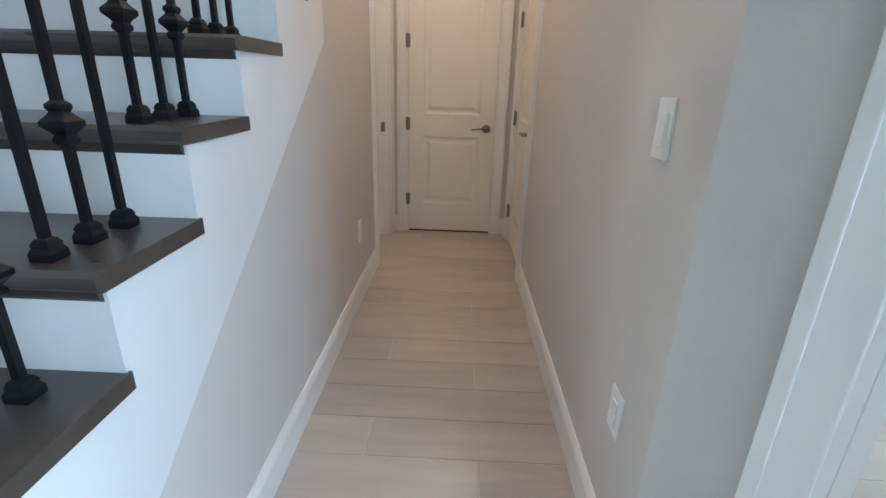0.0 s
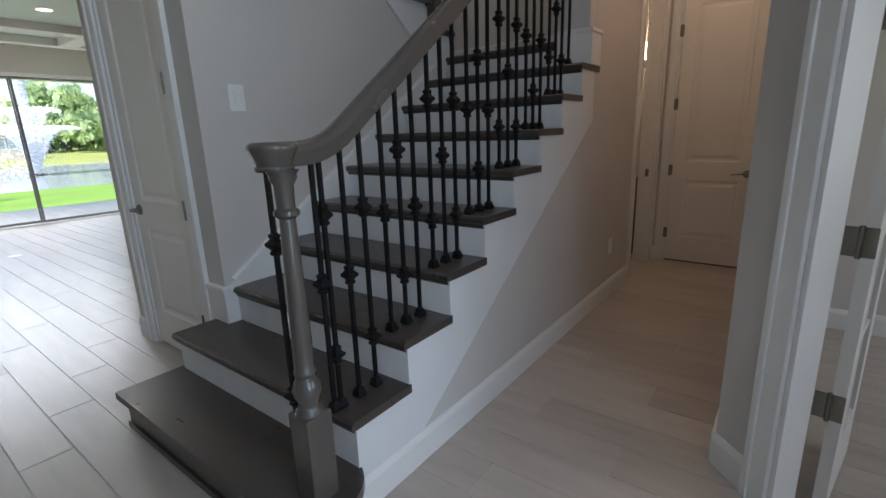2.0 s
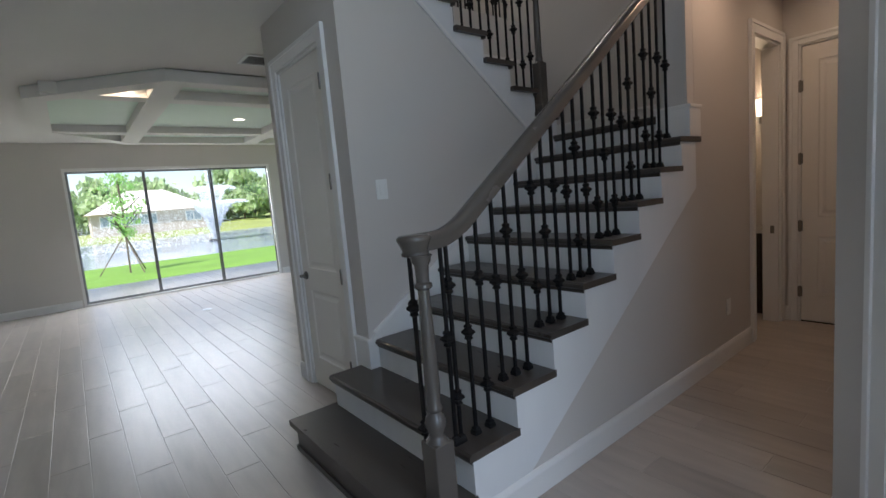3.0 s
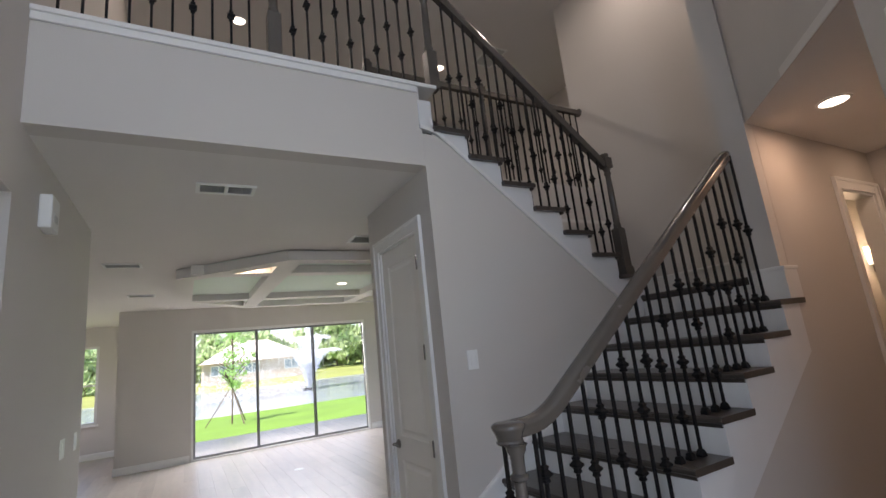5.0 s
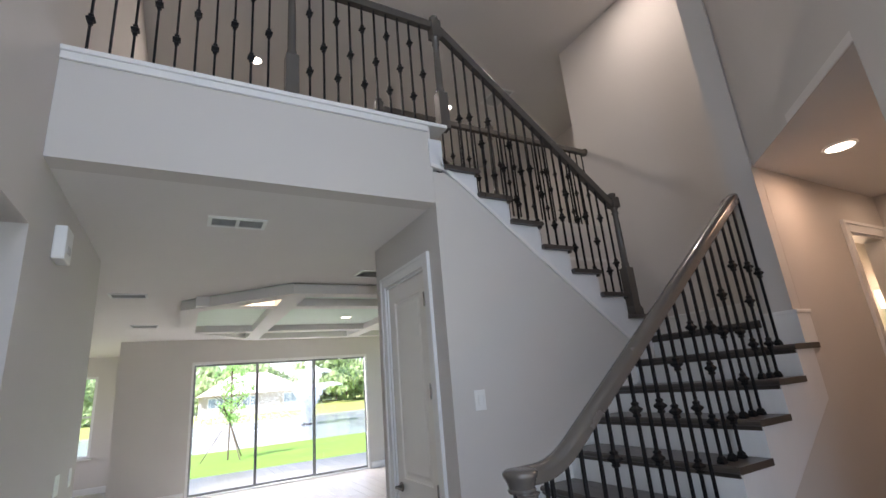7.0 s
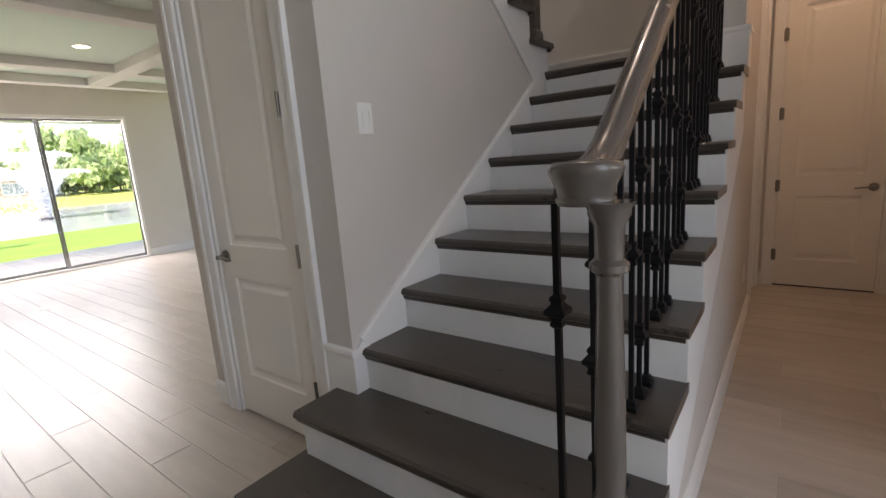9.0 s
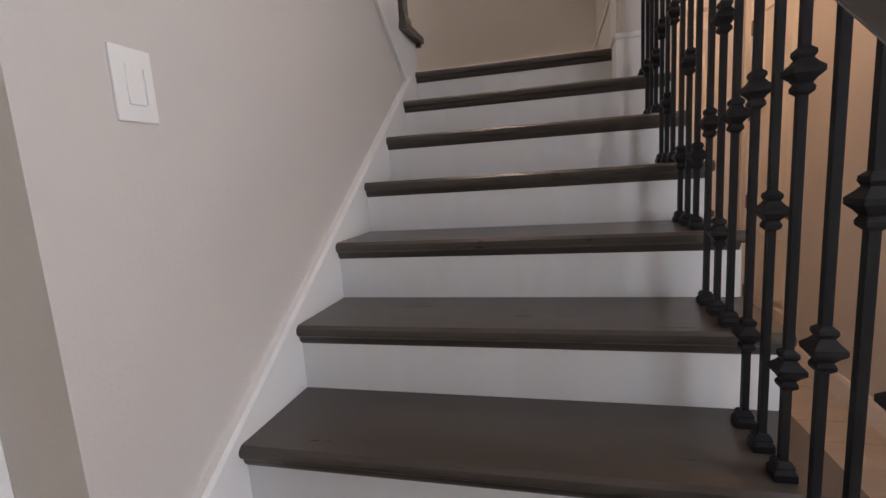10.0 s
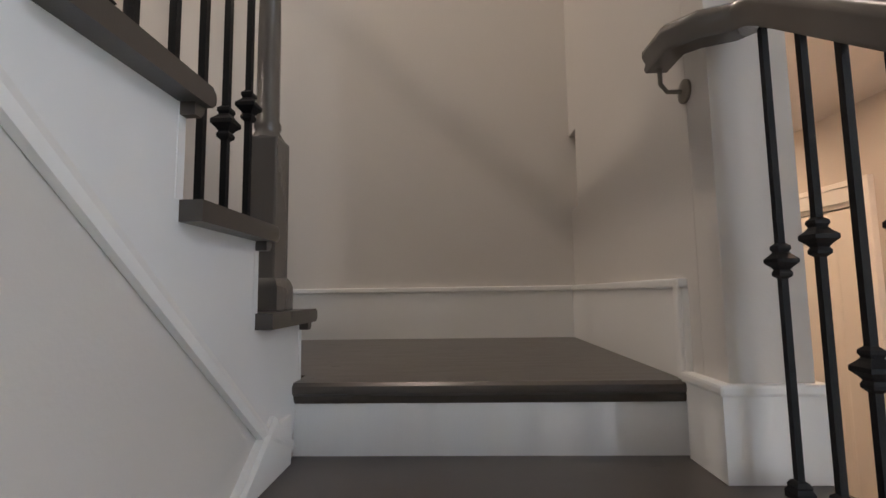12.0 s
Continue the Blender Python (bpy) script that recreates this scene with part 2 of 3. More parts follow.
structure("ceiling_study", prism(bmesh.new(), [(HX + .12, 3.06), (4.25, 3.06), (4.25, .36), (2.12, .36), (HX + .12, 1.39)], 2.83, 2.9, "z"), CEIL, "plain study ceiling", "ceiling")
structure("hall_light_block", boxes((-1.72, 1.3, 4.80, 4.90, -.1, 2.95), (1.16, 1.26, 3.19, 4.80, -.1, 2.95)), WALL, "unseen wall added to block outdoor light behind hall doors")
# angled bulkhead above the hall's ceiling edge
bm = boxes((0, 1.46, 0, .10, HALLZ + .051, TOP), (0, 1.46, -.007, -.001, HALLZ - .002, TOP))
bmesh.ops.transform(bm, matrix=pose(-.06, 2.45, 0, 0, 0, -math.degrees(math.atan2(1.08, 1.08))), verts=bm.verts)
structure("wall_bulkhead", bm, WALL, "angled greige bulkhead above the hall")
structure("ceiling_hall", prism(bmesh.new(), [(-.06, 2.45), (HX, 1.38), (HX, EY), (0, EY), (0, 2.51)], HALLZ, HALLZ + .05, "z"), CEIL, "hall ceiling with a recessed light", "ceiling")
structure("ceiling_upper", boxes((-6.2, 3.3, FY - .1, BACK + .12, TOP, TOP + .1), (-6.2, -2.46, BACK + .12, 5.4, TOP, TOP + .1)), CEIL, "high white ceiling over the stairwell", "ceiling")
structure("wall_loft", boxes((-6.2, -6.1, FY - .1, 5.4, F2, TOP), (-2.56, -2.46, BACK + .12, 5.4, F2, TOP), (-6.1, -3.42, 5.25, 5.4, F2, TOP), (-2.68, -2.56, 5.25, 5.4, F2, TOP), (-3.42, -2.68, 5.25, 5.4, F2 + 2.05, TOP), (-3.6, -2.46, 5.9, 6.0, F2, TOP), (-6.1, WEND, FY - .14, FY, LOW + .06, TOP)), WALL, "greige loft walls")

# low ceiling with a clipped frame of coffer beams hanging below it
structure("ceiling_great_room", boxes((-11.7, WX - .14, FY, .52, LOW, LOW + .06), (-11.7, DX + .06, .52, BACK, LOW, LOW + .06), (-11.7, WEND, -4.3, FY, LOW, LOW + .06)), CEIL, "white great room ceiling", "ceiling")
NX, MX, QX, YL, YR, DROP = -3.72, -8.1, 1.1, -1.04, 3.3, .12
outer = [(MX + QX, YL), (NX - QX, YL), (NX, YL + QX), (NX, YR), (MX, YR), (MX, YL + QX)]
cx, cy = (NX + MX) / 2, (YL + YR) / 2
bm = bmesh.new()
wide = .19
inner = []
for i, (x, y) in enumerate(outer):
    inner.append((x + (wide if x < cx else -wide) * (1 if abs(y - YL) > .01 else .42), y + (wide if y < cy else -wide) * (1 if abs(y - YL) < .01 or abs(y - YR) < .01 else .42)))
for i in range(6):
    j = (i + 1) % 6
    prism(bm, [outer[i], outer[j], inner[j], inner[i]], LOW - DROP, LOW - .0005, "z")
for y in (.0, 1.95):
    box(bm, MX + .15, NX - .15, y, y + .24, LOW - DROP + .004, LOW - .0005)
for x in (-4.75, -7.1):
    box(bm, x, x + .22, YL + .15, YR - .15, LOW - DROP + .008, LOW - .0005)
structure("ceiling_coffer", bm, CEIL, "white coffer beams with clipped corners below the ceiling", "ceiling")
structure("ceiling_coffer_panels", prism(bmesh.new(), outer, LOW - .012, LOW - .001, "z"), TRAY, "panels between coffer beams with green lawn bounce painted in", "ceiling")
structure("floor_loft", boxes((-6.1, -2.46, FY, BACK, LOW + .39, F2), (-6.1, -2.56, BACK + .05, 6.0, LOW + .39, F2), (-2.46, WX - .14, FY, .62, LOW + .07, F2)), TAUPE, "loft floor edge", "floor")

# great room walls
structure("wall_slider", boxes((SLIDER_X - .16, SLIDER_X, -2.0, SLIDER_Y0, 0, LOW), (SLIDER_X - .16, SLIDER_X, SLIDER_Y1, BACK, 0, LOW), (SLIDER_X - .16, SLIDER_X, SLIDER_Y0, SLIDER_Y1, SLIDER_H, LOW)), WALL,
          "greige great room wall around the sliding doors")
structure("wall_nook", boxes((-11.6, SLIDER_X - .16, -2.0, -1.86, 0, LOW), (-11.7, -11.6, -4.3, -3.60, 0, LOW), (-11.7, -11.6, -2.63, -1.86, 0, LOW), (-11.7, -11.6, -3.60, -2.63, 0, .72), (-11.7, -11.6, -3.60, -2.63, 2.41, LOW), (-11.7, -10.4, -4.4, -4.3, 0, LOW), (-8.6, WEND, -4.4, -4.3, 0, LOW), (-10.4, -8.6, -4.4, -4.3, 0, .8), (-10.4, -8.6, -4.4, -4.3, 2.2, LOW)), WALL,
          "greige breakfast nook walls with a window and an added unseen opening")

# baseboards
BASE = [(0, 0), (.016, 0), (.016, .105), (.012, .118), (.006, .13), (0, .13)]


def baseboard(x0, y0, x1, y1):
    """Runs with the wall on its left hand when seen from the first end."""
    bm = sweep(bmesh.new(), BASE, [(x0, y0, 0.001), (x1, y1, 0.001)])
    structure("baseboard", bm, WHITE, "white painted baseboard along the wall", "baseboard")


for seg in ((SX, .03, SX, 3.385), (HX, 3.22, HX, 1.27), (HX, 1.27, HX + .115, 1.155), (3.2, FY, .45, FY), (-1.11, FY, WEND, FY),
            (SLIDER_X, -2.0, SLIDER_X, SLIDER_Y0 - .02), (SLIDER_X, SLIDER_Y1 + .02, SLIDER_X, BACK), (HX + .12, 3.06, 4.25, 3.06), (SX + .02, EY, .088, EY), (-11.6, -4.3, -11.6, -2.0), (-11.6, -2.0, SLIDER_X, -2.0), (DX, .52, -2.235, .52), (.932, EY, .978, EY)):
    x0, y0, x1, y1 = seg
    baseboard(x0, y0, x1, y1)

# ---- doors ----


def casing(parent, w, h, y=-.018, wide=.085, deep=.12):
    """Three stepped boards round an opening that starts at x = 0."""
    bm = bmesh.new()
    for x0, x1, z0, z1 in ((-wide, 0, 0, h + wide), (w, w + wide, 0, h + wide), (0, w, h, h + wide)):
        box(bm, x0, x1, y, 0, z0, z1, bevel=.004)
    box(bm, -wide - .006, -wide + .02, y - .008, 0, 0, h + wide + .006, bevel=.003)
    box(bm, w + wide - .02, w + wide + .006, y - .008, 0, 0, h + wide + .006, bevel=.003)
    box(bm, -wide + .02, w + wide - .02, y - .008, 0, h + wide - .02, h + wide + .006, bevel=.003)
    part("casing", bm, WHITE, parent)
    part("jamb", boxes((0, .018, 0, deep, 0, h), (w - .018, w, 0, deep, 0, h), (.018, w - .018, 0, deep, h - .018, h)), WHITE, parent)


def hinge(parent, x, z, y=-.012):
    bm = boxes((x - .016, x + .018, y, y + .01, z - .045, z + .045), bevel=.002)
    lathe(bm, [(.006, -.052), (.007, -.047), (.007, .047), (.006, .052)], (x, y - .003, z), 10)
    smooth(part("hinge", bm, NICKEL, parent, "satin nickel hinge"))


def lever(parent, x, z, to, y=0.0):
    bm = bmesh.new()
    ring_m = pose(x, y, z, 90, 0, 0)
    lathe(bm, [(.032, 0), (.032, .008), (.026, .014), (.012, .016), (.011, .05), (.009, .055)], n=20)
    bmesh.ops.transform(bm, matrix=ring_m, verts=bm.verts)
    sweep(bm, [(.008 * math.cos(a), .007 * math.sin(a)) for a in (0, 1, 2, 3.1, 4.2, 5.2)], [(x, y - .045, z), (x + to * .03, y - .052, z + .002), (x + to * .07, y - .052, z), (x + to * .115, y - .046, z - .006)])
    smooth(part("handle", bm, NICKEL, parent, "satin nickel lever handle"))


def panel_door(name, m, w, h, label, hinge_left=True, hinges=(.25, .95, 1.6, 2.2), handle_z=.9, board=.085):
    """Opening from x = 0 to w, seen from -y. Two raised panels, the lower one shorter."""
    top = thing(name, m, label, "door")
    tagged(top, kind="structure")
    casing(top, w, h, wide=board)
    x0, x1, z0, z1, yb = .021, w - .021, .012, h - .021, .012
    s, lock = .115, (.78, .95)
    bm = boxes((x0, x0 + s, yb, yb + .035, z0, z1), (x1 - s, x1, yb, yb + .035, z0, z1), (x0 + s, x1 - s, yb, yb + .035, z0, .24),
               (x0 + s, x1 - s, yb, yb + .035, *lock), (x0 + s, x1 - s, yb, yb + .035, z1 - .13, z1))
    leaf = part("door_leaf", bm, DOORP, top)
    for a, b in ((.24, lock[0]), (lock[1], z1 - .13)):
        bm = bmesh.new()
        xs, ys = (x0 + s, x1 - s), yb
        steps = [(0, .0), (.008, .008), (.022, .011), (.034, .010), (.055, .003)]
        rings = []
        for inset, depth in steps:
            rings.append([bm.verts.new(p) for p in ((xs[0] + inset, ys + depth, a + inset), (xs[1] - inset, ys + depth, a + inset), (xs[1] - inset, ys + depth, b - inset), (xs[0] + inset, ys + depth, b - inset))])
        for p, q in zip(rings, rings[1:]):
            for i in range(4):
                bm.faces.new((p[i], p[(i + 1) % 4], q[(i + 1) % 4], q[i]))
        bm.faces.new(rings[-1])
        box(bm, xs[0], xs[1], yb + .016, yb + .03, a, b)
        part("panel", bm, DOORP, leaf)
    for z in hinges:
        hinge(top, .016 if hinge_left else w - .016, z, -.012)
    lever(leaf, (w - .085) if hinge_left else .085, handle_z, -1 if hinge_left else 1, yb)
    return top


panel_door("door_closet", pose(-2.14, .52, 0), .75, 2.43, "closed white two panel closet door under the stair", False, (.30, .935, 1.565, 2.197), .89)
hall_door = panel_door("door_hall", pose(.155, EY, 0), .71, 2.43, "closed cream two panel door at hall end", True, (.28, .875, 1.465, 2.08), .85, .06)
part("door_gap_shade", boxes((.022, .688, .006, .04, .001, .0118)), DARK, hall_door, "dark strip standing for the shaded gap below the door")
panel_door("door_side", pose(HX, 4.05, 0, 0, 0, -90), .75, 2.43, "closed white door in a cased hall opening", True)
# powder room doorway
pd = tagged(thing("door_powder", pose(SX, 3.48, 0, 0, 0, 90), "white cased open doorway of the powder room", "doorway"), kind="structure")
casing(pd, .62, 2.46, deep=.123)
part("strike_plate", boxes((.596, .602, .03, .06, .82, .89)), NICKEL, pd, "nickel strike plate")

ld = tagged(thing("door_loft", pose(-3.42, 5.25, F2), "white cased open doorway at the loft end", "doorway"), kind="structure")
casing(ld, .74, 2.05)

# study doorway with its open glazed door
sd = tagged(thing("door_study", DIAG @ pose(.255, 0, 0), "white cased study doorway with open glazed door", "door"), kind="structure")
casing(sd, .975, 2.46, deep=.088)
LEAFM = pose(1.292, 1.178, 0, 0, 0, 79)
LW = .44
sleaf = part("glazed_leaf", boxes((0, .10, -.035, 0, .012, 2.43), (LW - .10, LW, -.035, 0, .012, 2.43), (.10, LW - .10, -.035, 0, .012, .25), (.10, LW - .10, -.035, 0, 2.31, 2.43)), WHITE)
sleaf.parent = sd
sleaf.matrix_parent_inverse = sd.matrix_world.inverted()
sleaf.matrix_basis = LEAFM
for k in range(1, 6):
    z = .25 + k * 2.06 / 6
    part("muntin", boxes((.10, LW - .10, -.030, -.005, z - .011, z + .011), bevel=.003), WHITE, sleaf)
part("muntin", boxes((LW / 2 - .011, LW / 2 + .011, -.029, -.006, .25, 2.31), bevel=.003), WHITE, sleaf)
g = part("pane", boxes((.10, LW - .10, -.020, -.016, .25, 2.31)), GLASS, sleaf)
g.visible_shadow = False
for z in (.40, .94, 1.56, 2.2):
    bm = boxes((-.004, 0, -.036, -.002, z - .045, z + .045), (-.004, 0, .008, .042, z - .045, z + .045), bevel=.0015)
    lathe(bm, [(.006, -.05), (.0075, -.045), (.0075, .045), (.006, .05)], (-.004, .003, z), 10)
    smooth(part("hinge", bm, NICKEL, sleaf, "satin nickel hinge with screws"))
lever(sleaf, LW - .05, .93, -1, -.035)

# front door, behind the walk
fd = tagged(thing("door_front", pose(3.2, -.05, 0, 0, 0, -90), "tall glazed front door letting daylight in", "door"), kind="structure")
casing(fd, 1.3, 2.7)
part("door_frame", boxes((0.02, .14, .03, .08, 0, 2.68), (1.16, 1.28, .03, .08, 0, 2.68), (.14, 1.16, .03, .08, 0, .3), (.14, 1.16, .03, .08, 2.5, 2.68), (.62, .68, .03, .08, .3, 2.5)), WHITE, fd)
pn = part("pane", boxes((.14, 1.16, .05, .056, .3, 2.5)), GLASS, fd)
pn.visible_shadow = False

# ---- stair ----
stair = thing("staircase", pose(0, 0, 0), "taupe treads with white risers and open stringer", "staircase")
NOSE = .022


def tread(n, y0, x0, x1, up=1, deep=RUN + .03, name="tread", left=False):
    """A tread whose nosing stands at y0 and that runs on in the direction up, with a rounded nose and a moulding below."""
    z = n * R
    t = .034
    bm = bmesh.new()
    prof = [(0.012, 0), (0.002, -.008), (0, -.017), (0.002, -.026), (.012, -t), (deep, -t), (deep, 0)]
    prism(bm, [(y0 + up * a, z + b) for a, b in prof], x0, x1, "x")
    cove = [(.012, -t), (.014, -t - .010), (.022, -t - .020), (.04, -t - .020), (.04, -t)]
    prism(bm, [(y0 + up * a, z + b) for a, b in cove], x0 + (.012 if left else 0), x1 - .012, "x")
    # return moulding on the open end
    return smooth(part(name, bm, TAUPE, stair, "taupe painted wooden tread"), 35)


# the first, wide step with its rounded end
bm = bmesh.new()
outline = [(-1.25, RUN + .06), (-1.25, .0), (-.10, .0)]
for i in range(0, 13):
    a = -math.pi / 2 + math.pi * i / 12
    outline.append((-.02 + .16 * math.cos(a), .16 + .16 * math.sin(a)))
outline += [(-.02, RUN + .06)]
prism(bm, outline, R - .034, R, "z")
part("starting_tread", bm, TAUPE, stair, "wide taupe starting tread with rounded end")
inner = [(x + (.03 if x < -1 else (-.03 if x > 0 else 0)), y + (.03 if y < .05 else (-.03 if y > .28 and x > 0 else 0))) for x, y in outline]
part("starting_riser", prism(bmesh.new(), inner, .002, R - .034, "z"), TAUPE, stair)
part("starting_base", prism(bmesh.new(), [(x + (-.008 if x < -1 else 0), y + (-.010 if y < .1 else 0)) for x, y in inner], .002, .032, "z"), TAUPE, stair)
for n in range(2, 10):
    x0 = -1.25 if n == 2 else WX + .004
    y = (n - 1) * RUN
    tread(n, y, x0, .050, deep=RUN + .03)
    rx1 = SX + .0045
    part("riser", boxes((x0 + (.03 if n == 2 else 0), rx1, y + NOSE + .001, y + NOSE + .02, (n - 1) * R, n * R - .034)), RISER, stair)
part("riser", boxes((WX + .004, -.14, 9 * RUN + NOSE + .004, 9 * RUN + NOSE + .02, 9 * R, 10 * R - .034)), RISER, stair)
tread(10, 9 * RUN, WX + .004, -.142, deep=.3)
part("landing", boxes((-2.34, -.142, 9 * RUN + .3, BACK - .002, 10 * R - .034, 10 * R), (-2.34, WX + .004, 9 * RUN + .12, 9 * RUN + .3, 10 * R - .034, 10 * R)), TAUPE, stair, "taupe landing floor")
# open white stringer with saw-tooth top and sloping lower edge
saw = []
for n in range(2, 10):
    y = (n - 1) * RUN + NOSE + .004
    saw += [(y, (n - 1) * R), (y, n * R - .034)]
saw.append((2.42, 9 * R - .034))
low = [(2.42, 9 * R - .33), (.45, .0)]
part("stringer", prism(bmesh.new(), saw + low + [(saw[0][0], 0.0)], -.03, SX + .003, "x"), RISER, stair, "white cut stringer facing the hall")
# skirt on the closed side, with a block at its foot
part("skirt_board", prism(bmesh.new(), [(.535, 0.37), (.535, .56), (.585, .60), (2.33, .60 + 1.745 * R / RUN), (2.44, .60 + 1.745 * R / RUN), (2.44, 9 * R), (.60, .37)], WX, WX + .018, "x"), WHITE, stair, "white skirt board climbing the wall")
part("skirt_cap", sweep(bmesh.new(), [(-.012, -.02), (.012, -.02), (.012, .0), (.006, .012), (-.012, .012)], [(WX + .012, .56, .59), (WX + .012, 2.34, .59 + 1.78 * R / RUN)]), WHITE, stair)
part("skirt_block", boxes((-1.297, WX + .02, .502, .60, .0, .53), bevel=.004), WHITE, stair)
part("skirt_block_cap", boxes((-1.297, WX + .026, .494, .60, .53, .56), bevel=.008), WHITE, stair)

# upper flight
UY = 2.55
for n in range(11, 18):
    y = UY - (n - 11) * RUN
    tread(n, y, -2.34, WX + .045, up=-1, deep=RUN + .03)
    part("riser", boxes((-2.34, WX + .0095, y - NOSE - .02, y - NOSE - .001, (n - 1) * R, n * R - .034)), RISER, stair)
part("riser", boxes((-2.34, WX + .004, UY - 7 * RUN - .042, UY - 7 * RUN - .026, 17 * R, F2)), RISER, stair)
saw = [(UY - NOSE - .004, 10 * R)]
for n in range(11, 18):
    y = UY - (n - 11) * RUN - NOSE - .004
    saw += [(y, (n - 1) * R), (y, n * R - .034)]
saw += [(UY - 7 * RUN - .026, 17 * R - .034), (UY - 7 * RUN - .026, F2 + .02), (.50, F2 + .02)]
low = [(.50, F2 - .20), (.62, F2 - .22), (2.30, 11 * R - .27), (2.46, 10 * R - .17)]
part("upper_stringer", prism(bmesh.new(), saw[1:] + low, WX - .03, WX + .008, "x"), RISER, stair, "white cut stringer of the upper flight")
part("stringer_bead", sweep(bmesh.new(), [(-.008, -.014), (.006, -.014), (.010, 0), (.006, .014), (-.008, .014)], [(WX + .010, .50, F2 - .19), (WX + .010, .63, F2 - .215), (WX + .010, 2.30, 11 * R - .26), (WX + .010, 2.46, 10 * R - .15)]), WHITE, stair)
# landing base boards
for b in ((-2.34, -.14, BACK - .016, BACK), (-.156, -.14, 2.47, BACK - .016)):
    part("landing_base", boxes((*b, 10 * R, 10 * R + .225)), WHITE, stair)
    x0, x1, y0, y1 = b
    part("landing_base_cap", boxes((x0 - (.008 if x1 - x0 < .1 else 0), x1, y0 - (.008 if y1 - y0 < .1 else 0), y1, 10 * R + .225, 10 * R + .25), bevel=.005), WHITE, stair)
part("landing_base_end", boxes((-.166, -.14, 2.475, 2.50, 10 * R, 10 * R + .25), bevel=.005), WHITE, stair)
# pier foot where the rail meets the hall wall
part("pier_base", boxes((-.160, SX + .018, 2.31, 2.47, 9 * R + .001, 9 * R + .18)), WHITE, stair)
part("pier_cap", boxes((-.168, SX + .026, 2.302, 2.48, 9 * R + .18, 9 * R + .205), bevel=.007), WHITE, stair)
part("pier", boxes((-.139, SX - .001, 2.32, 2.42, 9 * R + .20, TOP)), WALL, stair)

# fascia below the loft rail
structure("wall_loft_fascia", boxes((WX - .14, WX, FY, .519, LOW, F2 + .12)), WALL, "greige fascia below the loft railing")
bm = boxes((WX - .16, WX + .03, FY, .66, F2 + .12, F2 + .15), bevel=.006)
box(bm, WX, WX + .018, FY, .50, F2 + .075, F2 + .12, bevel=.006)
structure("trim_loft_curb", bm, WHITE, "white moulded cap along the loft edge", "trim")

# ---- railings ----
RAIL = [(-.030, -.028), (-.026, -.036), (.026, -.036), (.030, -.028), (.026, -.012), (.034, .004), (.033, .020), (.020, .032), (0, .036), (-.020, .032), (-.033, .020), (-.034, .004), (-.026, -.012)]


def knuckle(bm, x, y, z):
    lathe(bm, [(.0065, z - .036), (.0125, z - .030), (.013, z - .024), (.010, z - .018), (.014, z - .012), (.0215, z - .004), (.0215, z + .004), (.014, z + .012), (.010, z + .018), (.013, z + .024), (.0125, z + .030), (.0065, z + .036)], (x, y, 0), square=True)


def baluster(parent, x, y, z0, z1, knots, shoe=True):
    bm = lathe(bmesh.new(), [(.0065, z0), (.0065, z1)], (x, y, 0), square=True)
    for k in knots:
        knuckle(bm, x, y, z0 + k)
    ob = part("baluster", bm, IRON, parent)
    if shoe:
        part("shoe", lathe(bmesh.new(), [(.018, z0 + .001), (.018, z0 + .014), (.014, z0 + .022), (.015, z0 + .026), (.011, z0 + .034), (.008, z0 + .036)], (x, y, 0), square=True), IRON, ob)
    return ob


def newel(parent, x, y, z0, z1, square_low, square_top=0.0, r=.043, vase=False):
    """Square foot, turned shaft and, where asked, a square head with a cap."""
    part("newel_base", boxes((x - r, x + r, y - r, y + r, z0, z0 + square_low), bevel=.006), RAILP, parent)
    a, b = z0 + square_low, z1 - square_top
    h = b - a
    prof = [(r * .98, a), (r * .72, a + .018), (r * .62, a + .03), (r * .86, a + .055), (r * .95, a + .075), (r * .80, a + .10), (r * .55, a + .118), (r * .72, a + .128), (r * .72, a + .138), (r * .60, a + .15),
            (r * .64, a + .22), (r * .60, a + h * .5), (r * .48, b - .13), (r * .75, b - .12), (r * .75, b - .108), (r * .54, b - .10), (r * .58, b - .04), (r * .80, b - .022), (r * .80, b - .012), (r * .98, b)]
    if not vase:
        prof = [(r * .98, a), (r * .70, a + .02), (r * .78, a + .03), (r * .78, a + .04), (r * .68, a + .05), (r * .66, a + h * .5), (r * .56, b - .07), (r * .74, b - .06), (r * .74, b - .045), (r * .58, b - .035), (r * .9, b)]
    smooth(part("newel_shaft", lathe(bmesh.new(), prof, (x, y, 0), 24), RAILP, parent), 50)
    if square_top:
        part("newel_head", boxes((x - r, x + r, y - r, y + r, b, z1 - .03), bevel=.005), RAILP, parent)
        smooth(part("newel_cap", lathe(bmesh.new(), [(r * .7, z1 - .03), (r * .7, z1 - .02), (r * .9, z1 - .012), (r * .85, z1 + .006), (r * .5, z1 + .014)], (x, y, 0), 20), RAILP, parent), 50)


DOUBLE, SINGLE = (.20, .68), (.46,)
# lower flight, hall side
rail1 = thing("stair_railing", pose(0, 0, 0), "taupe handrail with black iron balusters on lower flight", "railing")
RX = -.07


def rail_z(y):
    """Underside-to-centre line of the lower handrail."""
    if y < .46:
        u = max(0.0, (y - .26) / .20)
        return 1.242 + .5 * .755 * .20 * u * u
    return 1.3175 + .755 * (y - .46)


